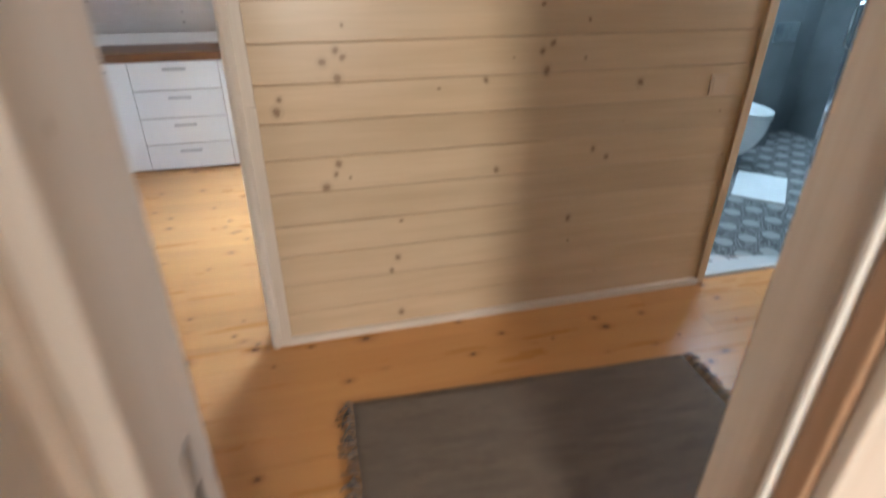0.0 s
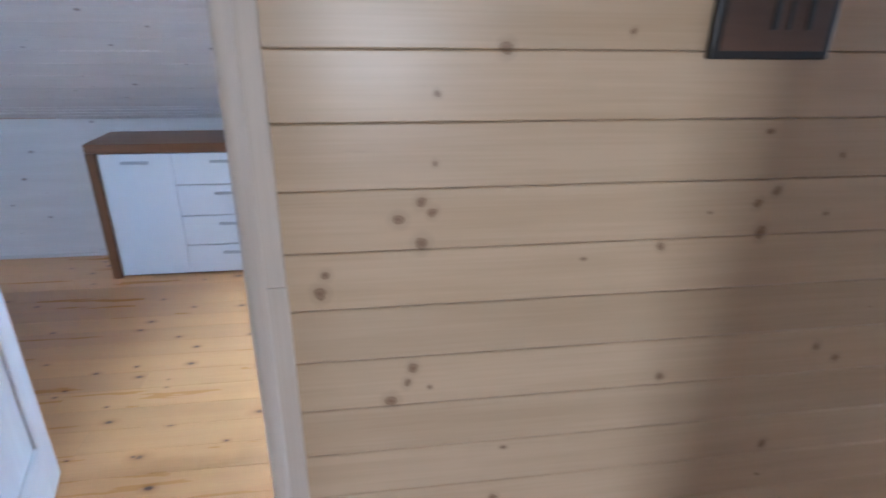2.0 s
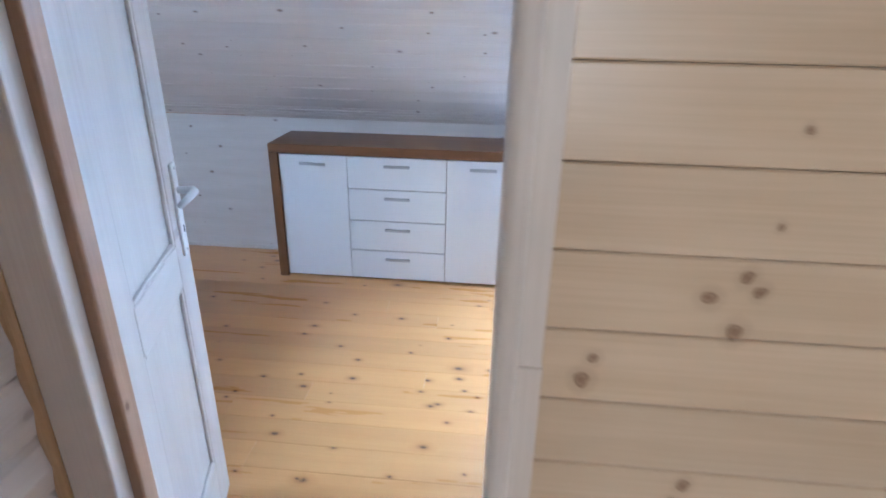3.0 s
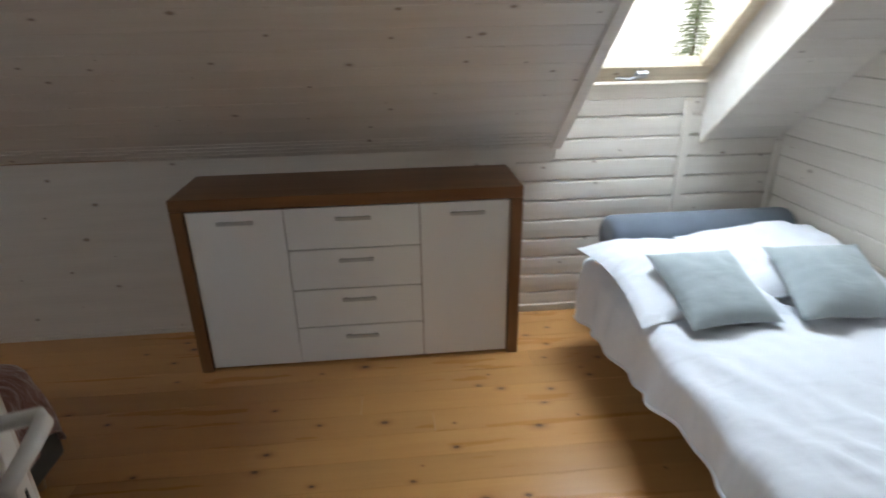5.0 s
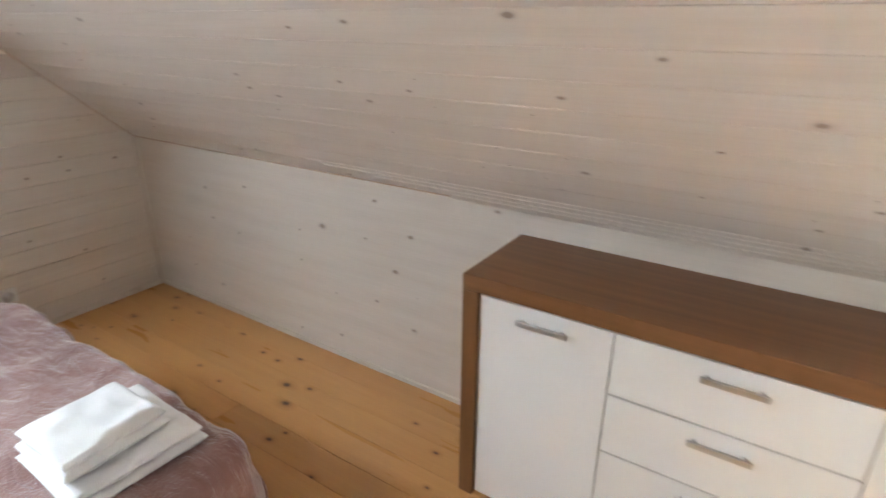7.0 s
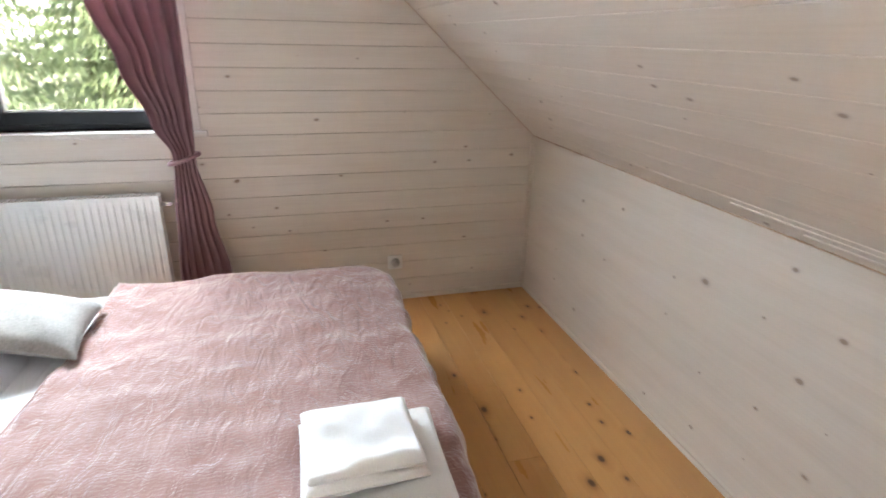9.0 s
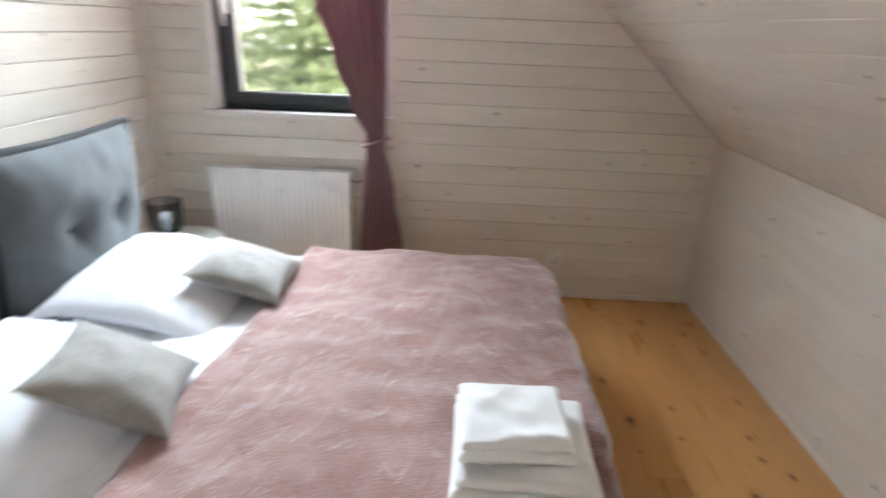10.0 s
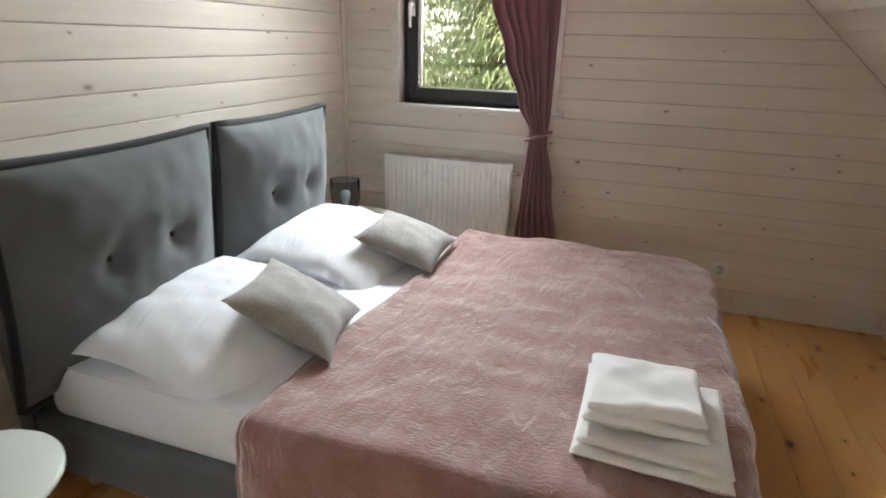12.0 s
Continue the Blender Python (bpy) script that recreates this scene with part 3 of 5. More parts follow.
strip("trim_partition_base", M_TRIM, 0.05, 1.982, 0.0, 2.06, 2.003, 0.035, "thin whitewashed skirting strip", 0.004)

# entry doorway
upright("trim_entry_jamb", M_TRIM, 0.785, 0.418, 0.815, 0.515, 2.06, "clear pine jamb of the entry doorway")
upright("trim_entry_rebate", M_PLASTIC, 0.779, 0.400, 0.81, 0.416, 2.06, "white rounded rebate strip of the entry doorway", bevel=0.012)
upright("trim_entry_edge", M_REVEAL, 0.786, 0.358, 0.812, 0.398, 2.06, "brown pine edge of the entry doorway")
upright("trim_entry_casing", M_TRIM, 0.792, 0.33, 0.93, 0.356, 2.12, "whitewashed casing of the entry doorway")
entry_jamb = upright("trim_entry_jamb_left", M_DOOR, 0.015, 0.33, 0.045, 0.515, 2.06, "whitewashed jamb of the entry doorway with a strike plate")
upright("trim_entry_casing_left", M_TRIM, -0.07, 0.31, 0.02, 0.38, 2.12, "whitewashed casing of the entry doorway")
plate = thing("strike_plate", pose(0.045, 0.43, 1.0), "steel strike plate let into the door jamb", "strike plate")
part("face_plate", box(0, -0.012, -0.09, 0.002, 0.012, 0.09, 0.0008, 1), M_STEEL, plate)
part("latch_hole", box(0.002, -0.007, -0.03, 0.003, 0.007, 0.03), M_DARK, plate)

upright("trim_gable_corner", M_TRIM, X0 - 0.002, KY - 0.022, X0 + 0.02, KY + 0.002, KZ, "thin whitewashed corner strip")
upright("trim_window_corner", M_TRIM, X0 - 0.002, YH - 0.002, X0 + 0.022, YH + 0.022, 2.44, "thin whitewashed corner strip")
upright("trim_far_corner", M_TRIM, X1 - 0.026, KY - 0.026, X1, KY, KZ - 0.01, "thin whitewashed corner strip")
upright("trim_recess_strip", M_TRIM, 1.045, KY - 0.018, 1.09, KY, 1.135, "flat whitewashed strip over the board joints")
strip("trim_knee_base", M_TRIM, 0.15, KY - 0.014, 0.0, X1, KY, 0.04, "thin whitewashed skirting strip", 0.003)
strip("trim_gable_base", M_TRIM, X0, 1.75, 0.0, X0 + 0.014, KY - 0.02, 0.03, "thin whitewashed skirting strip", 0.003)
strip("trim_knee_base_long", M_TRIM, X0 + 0.014, KY - 0.012, 0.0, -1.36, KY, 0.022, "thin whitewashed skirting strip", 0.003)

b = box(X0 - 0.001, 0.0, 0.0, X0 + 0.005, SLEN, 0.003)
bmesh.ops.transform(b, matrix=SM, verts=b.verts)
tagged(part("trim_slope_joint", b, M_REVEAL), "thin dark joint between slope and gable", "trim", kind="structure")

b = box(-1.65, 0.002, 0.0, RX0 - 0.055, 0.034, 0.009, 0.002)
bmesh.ops.transform(b, matrix=SM, verts=b.verts)
tagged(part("trim_slope_base", b, M_TRIM), "narrow whitewashed strip at the foot of the slope", "trim", kind="structure")
for k, (s0, x_left) in enumerate(((0.038, -2.0), (0.066, -2.25), (0.094, -2.4))):
    b = box(x_left, s0, 0.0, RX0 - 0.055, s0 + 0.025, 0.008 - 0.002 * k, 0.003)
    bmesh.ops.transform(b, matrix=SM, verts=b.verts)
    tagged(part("trim_slope_moulding", b, M_WALL), "slim whitewashed moulding low on the slope", "trim", kind="structure")
b = box(X0 + 0.02, 0.0, 0.0, -1.652, 0.006, 0.003)
bmesh.ops.transform(b, matrix=SM, verts=b.verts)
tagged(part("trim_slope_shadow_joint", b, M_REVEAL), "thin dark joint at the foot of the slope", "trim", kind="structure")

# roof window: recess lining, pine frame, sash, glass, handle
window_2 = thing("window_2", SM, "pine roof window in a white lined recess", "roof window", kind="structure")
part("recess_panel", box(RX1, -0.02, -0.30, RX1 + 0.018, RS1 + 0.02, 0.004, 0.002), M_DOOR, window_2)
part("recess_panel", box(RX0 - 0.018, -0.02, -0.30, RX0, RS1 + 0.02, 0.0, 0.002), M_DOOR, window_2)
part("recess_panel", box(RX0, RS1, -0.30, RX1, RS1 + 0.018, 0.0, 0.002), M_DOOR, window_2)
part("edge_strip", box(RX0 - 0.05, -0.01, 0.0, RX0 + 0.004, RS1 + 0.06, 0.016, 0.003), M_TRIM, window_2)
part("edge_strip", box(RX1 - 0.004, -0.005, 0.004, RX1 + 0.03, RS1 + 0.06, 0.018, 0.003), M_TRIM, window_2)
FR = -0.235
frame_ = part("window_frame", box(RX0, RS0 - 0.02, FR - 0.07, RX1, RS0 + 0.03, FR, 0.004), M_SASH, window_2)
for bx in ((RX0, RS0 + 0.03, FR - 0.07, RX0 + 0.03, RS1 + 0.01, FR), (RX1 - 0.03, RS0 + 0.03, FR - 0.07, RX1, RS1 + 0.01, FR), (RX0 + 0.03, RS1 - 0.03, FR - 0.07, RX1 - 0.03, RS1 + 0.01, FR)):
    part("window_frame", box(*bx, 0.004), M_SASH, window_2)
sash = part("sash", box(RX0 + 0.035, RS0 + 0.035, FR - 0.06, RX1 - 0.035, RS0 + 0.095, FR + 0.006, 0.004), M_SASH, window_2)
for bx in ((RX0 + 0.035, RS0 + 0.097, FR - 0.06, RX0 + 0.085, RS1 - 0.035, FR + 0.006), (RX1 - 0.085, RS0 + 0.097, FR - 0.06, RX1 - 0.035, RS1 - 0.035, FR + 0.006)):
    part("sash", box(*bx, 0.004), M_SASH, window_2)
pane = part("pane", box(RX0 + 0.08, RS0 + 0.09, FR - 0.04, RX1 - 0.08, RS1 - 0.03, FR - 0.03), M_GLASS, window_2)
pane.visible_shadow = False
part("handle", tube([(0.66, RS0 + 0.05, FR + 0.03), (0.72, RS0 + 0.045, FR + 0.035), (0.79, RS0 + 0.06, FR + 0.03)], [0.007, 0.009, 0.008]), M_STEEL, window_2, "steel latch handle", True)
part("handle_rose", box(0.755, RS0 + 0.038, FR + 0.004, 0.815, RS0 + 0.075, FR + 0.03, 0.006, 3), M_STEEL, window_2)
sill_2 = part("window_sill", box(RX0, KY + 0.0, 1.145, RX1, KY + 0.14, 1.215, 0.004), M_TRIM, None)
sill_2.parent = window_2
sill_2.matrix_parent_inverse = SM.inverted()

# gable window
window_1 = thing("window_1", pose(X0, 0, 0), "black-framed window with pale pine casing and sill", "window", kind="structure")
part("casing", box(-0.20, WY0 - 0.035, WZ0, 0.012, WY0 + 0.012, WZ1 + 0.05, 0.004), M_DOOR, window_1)
part("casing", box(-0.20, WY1 - 0.012, WZ0, 0.012, WY1 + 0.03, WZ1 + 0.05, 0.004), M_DOOR, window_1)
part("casing", box(-0.20, WY0 + 0.012, WZ1, 0.008, WY1 - 0.012, WZ1 + 0.05, 0.004), M_TRIM, window_1)
part("window_sill", box(-0.20, WY0 - 0.06, WZ0 - 0.028, 0.035, WY1 + 0.06, WZ0, 0.005, 3), M_DOOR, window_1)
FX0, FX1 = -0.15, -0.075
a0, a1, c0, c1 = WY0 + 0.012, WY1 - 0.012, WZ0, WZ1
for bx in ((FX0, a0, c0, FX1, a0 + 0.05, c1), (FX0, a1 - 0.05, c0, FX1, a1, c1), (FX0, a0 + 0.05, c0, FX1, a1 - 0.05, c0 + 0.035), (FX0, a0 + 0.05, c1 - 0.05, FX1, a1 - 0.05, c1)):
    part("window_frame", box(*bx, 0.004), M_BLACK, window_1)
for bx in ((FX0 + 0.01, a0 + 0.035, c0 + 0.025, FX1 + 0.02, a0 + 0.095, c1 - 0.03), (FX0 + 0.01, a1 - 0.095, c0 + 0.025, FX1 + 0.02, a1 - 0.035, c1 - 0.03), (FX0 + 0.01, a0 + 0.095, c0 + 0.025, FX1 + 0.02, a1 - 0.095, c0 + 0.085), (FX0 + 0.01, a0 + 0.095, c1 - 0.10, FX1 + 0.02, a1 - 0.095, c1 - 0.03)):
    part("sash", box(*bx, 0.006, 3), M_BLACK, window_1)
for bx in ((FX0 + 0.03, a0 + 0.092, c0 + 0.083, FX1 - 0.01, a0 + 0.10, c1 - 0.10), (FX0 + 0.03, a0 + 0.10, c0 + 0.083, FX1 - 0.01, a1 - 0.095, c0 + 0.09)):
    part("glazing_bead", box(*bx), M_PLASTIC, window_1)
pane = part("pane", box(FX0 + 0.035, a0 + 0.09, c0 + 0.08, FX0 + 0.041, a1 - 0.09, c1 - 0.095), M_GLASS, window_1)
pane.visible_shadow = False
wh = part("handle", box(FX1 + 0.02, a0 + 0.045, 1.47, FX1 + 0.03, a0 + 0.075, 1.55, 0.005, 3), M_PLASTIC, window_1, "white plastic window handle")
part("lever", tube([(FX1 + 0.03, a0 + 0.06, 1.53), (FX1 + 0.06, a0 + 0.06, 1.53), (FX1 + 0.065, a0 + 0.06, 1.50), (FX1 + 0.06, a0 + 0.06, 1.41)], [0.009, 0.010, 0.011, 0.008]), M_PLASTIC, wh, "", True)


# ---- bedroom things ----
def sideboard():
    t = thing("sideboard", pose(0, 0, 0), "walnut sideboard with white doors and drawers against the knee wall", "sideboard")
    x0, x1, yf, yb, h = -1.355, 0.148, 4.322, 4.712, 0.845
    part("top_panel", box(x0, yf - 0.012, h - 0.052, x1, yb, h, 0.003), M_WALNUT, t)
    for a in (x0, x1 - 0.052):
        ob = part("side_panel", box(0, 0, 0, h - 0.052, yb - yf + 0.012, 0.052, 0.003), M_WALNUT, t)
        ob.matrix_basis = Matrix(((0, 0, 1, a), (0, 1, 0, yf - 0.012), (-1, 0, 0, h - 0.053), (0, 0, 0, 1)))
    part("carcass", box(x0 + 0.053, yf + 0.02, 0.02, x1 - 0.053, yb - 0.01, h - 0.053), M_WALNUT, t)
    part("plinth", box(x0 + 0.053, yf + 0.03, 0.0, x1 - 0.053, yf + 0.05, 0.02), M_DARK, t)
    xa, xb, xc, xd = x0 + 0.055, -0.892, -0.308, x1 - 0.055

    def front(name, p, q, z0, z1, hx):
        d = part(name, box(p + 0.002, yf, z0 + 0.002, q - 0.002, yf + 0.018, z1 - 0.002, 0.0015), M_WHITE, t)
        hz = z1 - 0.05
        bm = box(hx - 0.076, yf - 0.022, hz - 0.008, hx + 0.076, yf - 0.012, hz + 0.008, 0.002)
        for sx in (-0.06, 0.06):
            box(hx + sx - 0.005, yf - 0.013, hz - 0.005, hx + sx + 0.005, yf + 0.002, hz + 0.005, bm=bm)
        part("handle", bm, M_STEEL, d, "flat brushed steel handle")

    front("door", xa, xb, 0.014, 0.785, -1.094)
    front("door", xc, xd, 0.014, 0.785, -0.098)
    for z0, z1 in ((0.592, 0.785), (0.396, 0.590), (0.203, 0.394), (0.014, 0.201)):
        front("drawer", xb, xc, z0, z1, -0.597)
    return t


sideboard()


def pillow_bm(w, d, h, nx=30, ny=24, pinch=0.08, power=2.4, wrinkle=0.006, seed=0.0, sag=0.0, dents=(), puff=0.55):
    """A stuffed pillow lying flat: two inflated sheets sewn at the edge, with pulled corners, wrinkles and button dents."""
    bm = bmesh.new()

    def surf(side):
        def f(u, v):
            a, c = 2 * u - 1, 2 * v - 1
            x = a * w / 2 * (1 - pinch * (1 - c * c) * abs(a))
            y = c * d / 2 * (1 - pinch * (1 - a * a) * abs(c))
            k = max(0.0, (1 - abs(a) ** power) * (1 - abs(c) ** power))
            z = side * h / 2 * k ** puff
            edge = 1 - max(abs(a), abs(c))
            nzv = noise.noise(Vector((x * 5 + seed, y * 5, side * 3.0)))
            nzw = noise.noise(Vector((x * 16 + seed, y * 16, side * 7.0)))
            z += (wrinkle * 1.6 * nzv + wrinkle * nzw) * min(1, edge * 6 + 0.1)
            z -= sag * (a * a * c * c)
            for dx, dy, depth in dents:
                if side > 0:
                    q = (x - dx) ** 2 + (y - dy) ** 2
                    z -= depth * math.exp(-q / 0.0016) + depth * 0.38 * math.exp(-q / 0.010)
            return (x, y, z)
        return f

    grid(nx, ny, surf(1), bm)
    grid(nx, ny, surf(-1), bm)
    bmesh.ops.remove_doubles(bm, verts=bm.verts, dist=1e-4)
    bmesh.ops.recalc_face_normals(bm, faces=bm.faces)
    return bm


def pillow(name, m, size, material, label, category, seed, **kw):
    ob = part(name, pillow_bm(*size, seed=seed, **kw), material, None, "", True)
    ob.matrix_world = m
    return tagged(ob, label, category)


BX0, BX1, BY0, BY1 = -3.21, -1.675, 1.80, 3.71


def double_bed():
    t = thing("double_bed", pose(0, 0, 0), "grey upholstered double bed with a two-cushion headboard", "bed")
    part("bed_frame", box(BX0 - 0.03, 1.80, 0.09, BX1 + 0.03, BY1 + 0.02, 0.28, 0.02, 3), M_GREY, t, "", True)
    part("headboard_panel", box(BX0 - 0.03, 1.725, 0.09, BX1 + 0.03, 1.80, 0.955, 0.018, 3), M_GREY, t)
    part("panel_piping", tube([(BX1 + 0.024, 1.80, 0.10), (BX1 + 0.024, 1.80, 0.93), (BX1 + 0.0, 1.80, 0.955), (BX0, 1.80, 0.955), (BX0 - 0.024, 1.80, 0.93), (BX0 - 0.024, 1.80, 0.1)], 0.007), M_DARKGREY, t, "dark piping", True)
    for lx in (BX0 + 0.08, BX1 - 0.04):
        for ly in (1.9, BY1 - 0.06):
            part("leg", tube([(lx, ly, 0.0), (lx, ly, 0.1)], [0.016, 0.024], 10), M_RAW, t, "tapered clear wooden leg", True)
    for cx, sx in ((-1.975, 1.0), (-2.785, 2.0)):
        w, hgt, th = 0.775, 0.70, 0.26
        bts = ((0.122, 0.04, 0.045), (-0.122, 0.04, 0.045))
        c = part("headboard_cushion", pillow_bm(w, hgt, th, 44, 40, 0.045, 2.5, 0.006, sx, 0, bts), M_GREY, t, "", True)
        m = Matrix.Translation((cx, 1.90, 0.697)) @ pose(0, 0, 0, 96, 0, 180)
        c.matrix_basis = m
        ring = []
        for k in range(49):
            s4 = k / 48 * 4
            e, f = int(s4) % 4, s4 - int(s4)
            p = [(-1 + 2 * f, -1), (1, -1 + 2 * f), (1 - 2 * f, 1), (-1, 1 - 2 * f)][e]
            ring.append((p[0] * w / 2 * (1 - 0.045 * (1 - p[1] ** 2)), p[1] * hgt / 2 * (1 - 0.045 * (1 - p[0] ** 2)), 0.0))
        part("piping", tube(ring, 0.015, 6, False), M_DARKGREY, c, "dark piping", True)
        for dx, dy, dp in bts:
            part("button", lathe([(0.0, 0.006), (0.008, 0.005), (0.011, 0.0), (0.008, -0.006)], 12, None, (dx, dy, th / 2 - dp - 0.012)), M_DARKGREY, c, "dark covered button", True)
    # overlapping side edge of the headboard cushion
    part("side_pad", box(BX1 - 0.02, 1.80, 0.36, BX1 + 0.03, 1.86, 0.93, 0.02, 3), M_GREY, t, "", True)
    return t


double_bed()
mt = part("mattress", box(BX0 + 0.01, 1.84, 0.265, BX1 + 0.005, BY1 - 0.02, 0.455, 0.05, 5), M_LINEN, None, "", True)
seam = [(BX0 + 0.03, 1.9, 0.448), (BX0 + 0.03, BY1 - 0.05, 0.448), (BX1 - 0.02, BY1 - 0.05, 0.448), (BX1 - 0.016, 1.9, 0.448), (BX0 + 0.03, 1.9, 0.448)]
part("seam", tube(seam, 0.005, 6, False), M_LINEN, mt, "", True)
tagged(mt, "thick mattress in a white fitted sheet on the bed", "mattress")


def drape(qx, qy, r=0.05):
    """Sideways reach and drop of cloth that hangs over an edge, by its length past the edge."""
    def one(q):
        if q <= 0:
            return q, 0.0
        if q < r * math.pi / 2:
            return r * math.sin(q / r), r * (1 - math.cos(q / r))
        return r, r + q - r * math.pi / 2
    return one(qx), one(qy)


def blanket():
    top = 0.482
    x_in, hang, hang2, hang_near = BX1 + 0.0, 0.29, 0.25, 0.385
    x_far = BX0 + 0.0
    y_head, y_foot = 2.62, BY1 + 0.0
    length, width = y_foot - y_head + hang, (x_in - x_far) + hang_near + hang2

    def f(u, v):
        sx = u * (width - 0.13 * v) - hang2    # from the far edge towards the near one
        sy = v * length
        qx_near, qx_far = sx - (x_in - x_far), -sx
        qy = sy - (y_foot - y_head)
        qx, rad = max(qx_near, qx_far), 0.11
        ax, ay = qx + rad, qy + rad
        (ox, dx), (oy, dy) = drape(qx, qy)
        drop = max(dx, dy)
        if ax > 0 and ay > 0:
            # round the corner of the bed
            hyp = math.hypot(ax, ay)
            (orr, drop), _ = drape(0.86 * (hyp - rad) if hyp > rad else hyp - rad, -1)
            ox, oy = ax / hyp * (rad + orr) - rad, ay / hyp * (rad + orr) - rad
            dx, dy = drop * ax / hyp, drop * ay / hyp
        if qx_near > qx_far:
            x = x_in + ox
        else:
            x = x_far - ox
        y = y_foot + oy
        hanging = min(1.0, drop / 0.2)
        fold = math.sin(y * 19 + 2.0 * noise.noise(Vector((y * 3, 1, 0)))) * (1 if dx > dy else 0) + math.sin(x * 17 + 2.0 * noise.noise(Vector((x * 3, 5, 0)))) * (1 if dy >= dx else 0)
        z = top - drop
        nv = 0.014 * noise.noise(Vector((sx * 3.2, sy * 3.2, 0))) + 0.009 * noise.noise(Vector((sx * 10, sy * 6, 4))) + 0.003 * noise.noise(Vector((sx * 24, sy * 24, 4)))
        z += nv + 0.012 * math.exp(-((v - 0.0) / 0.03) ** 2)
        if dx > dy:
            x += (0.018 * hanging * fold + nv) * (1 if qx_near > qx_far else -1) + (0.02 * hanging if qx_near > qx_far else -0.02 * hanging)
        elif dy > 0:
            y += 0.02 * hanging * fold + nv + 0.02 * hanging
        if v < 0.001:
            z -= 0.02
        # the hem at the head end runs a little askew
        y += (1 - v) * (0.05 * math.sin(u * 5.0 + 0.6) - 0.04 * max(0, (u - 0.8) * 5) * 0.6)
        return (x, y, max(z, 0.03))

    bm = grid(120, 80, f)
    hem = tube([f(k / 80, 0.0) for k in range(81)] + [f(1.0, k / 40) for k in range(1, 41)] + [f(1 - k / 80, 1.0) for k in range(1, 81)], 0.006, 6)
    ob = part("blanket", bm, M_BLANKET, None, "", True)
    so = ob.modifiers.new("thickness", "SOLIDIFY")
    so.thickness, so.offset = 0.012, -1
    part("hem", hem, M_BLANKET, ob, "stitched rose hem", True)
    return tagged(ob, "dusty rose embossed velvet blanket spread over the bed", "blanket")


blanket()

pillow("pillow", pose(-2.02, 2.225, 0.502, -11, 4, -3), (0.70, 0.64, 0.165), M_LINEN, "plump white bed pillow leaning on the headboard", "pillow", 3.0, pinch=0.09, power=2.0, wrinkle=0.009, sag=0.05)
pillow("pillow", pose(-2.78, 2.25, 0.512, -12, 1, 2), (0.74, 0.62, 0.185), M_LINEN, "plump white bed pillow leaning on the headboard", "pillow", 9.0, pinch=0.09, power=2.0, wrinkle=0.009, sag=0.05)
pillow("throw_cushion", pose(-2.061, 2.467, 0.572, -29, -1.4, 12.4), (0.355, 0.35, 0.12), M_CUSH, "small taupe textured cushion on a white pillow", "cushion", 5.0, pinch=0.10, wrinkle=0.006)
pillow("throw_cushion", pose(-2.785, 2.536, 0.562, -17, 2.8, 0.6), (0.36, 0.355, 0.12), M_CUSH, "small taupe textured cushion on a white pillow", "cushion", 14.0, pinch=0.10, wrinkle=0.006)


def folded_towel(m, w, d, layers, label, seed, h=0.029):
    t = thing("towel", m, label, "towel", "folded towels on the bed")
    for i in range(layers):
        ob = part("fold", pillow_bm(w - 0.008 * i, d - 0.012 * (i % 2), h, 40, 40, 0.015, 9.0, 0.013, seed + 3 * i, puff=0.34), M_TOWEL, t, "", True)
        ob.matrix_basis = pose(w / 2 - 0.004 * i, d / 2, h * 0.5 + i * h * 0.92)
    return t


folded_towel(pose(-2.10, 3.345, 0.488, 0, 0, -2), 0.33, 0.335, 2, "large folded white terry towel on the blanket", 1.0, 0.033)
folded_towel(pose(-2.06, 3.345, 0.55, 0, 0, 1), 0.24, 0.265, 2, "small folded white terry towel on a larger one", 5.0, 0.031)


def nightstand(x, y):
    t = thing("side_table", pose(x, y, 0), "round pale side table beside the bed", "side table", "side tables by the bed")
    part("tabletop", lathe([(0.0, 0.385), (0.195, 0.385), (0.203, 0.39), (0.203, 0.398), (0.197, 0.402), (0.0, 0.402)], 40), M_MINT, t, "", True)
    for k in range(3):
        a = 2 * math.pi * k / 3 + 0.5
        part("leg", tube([(0.17 * math.cos(a), 0.17 * math.sin(a), 0.0), (0.10 * math.cos(a), 0.10 * math.sin(a), 0.386)], [0.010, 0.016], 10), M_RAW, t, "slim wooden leg", True)
    return t


def table_lamp(x, y, z):
    t = thing("table_lamp", pose(x, y, z), "small table lamp with a smoked glass shade on a side table", "table lamp", "bedside lamps")
    part("base", lathe([(0.0, 0.0), (0.046, 0.0), (0.049, 0.006), (0.048, 0.06), (0.041, 0.068), (0.0, 0.068)], 28), M_DARK, t, "dark cylindrical base", True)
    sh = part("shade", lathe([(0.040, 0.07), (0.066, 0.080), (0.077, 0.105), (0.081, 0.15), (0.080, 0.228), (0.0775, 0.228), (0.0785, 0.15), (0.0745, 0.106), (0.064, 0.083), (0.040, 0.073)], 32), M_SMOKE, t, "smoked glass shade", True)
    part("bulb", lathe([(0.0, 0.07), (0.014, 0.07), (0.015, 0.10), (0.03, 0.135), (0.024, 0.16), (0.0, 0.168)], 20), M_PORC, t, "unlit white bulb", True)
    return t


nightstand(-1.305, 2.065)
table_lamp(-1.335, 1.995, 0.402)
nightstand(-3.45, 1.95)
table_lamp(-3.36, 1.935, 0.402)


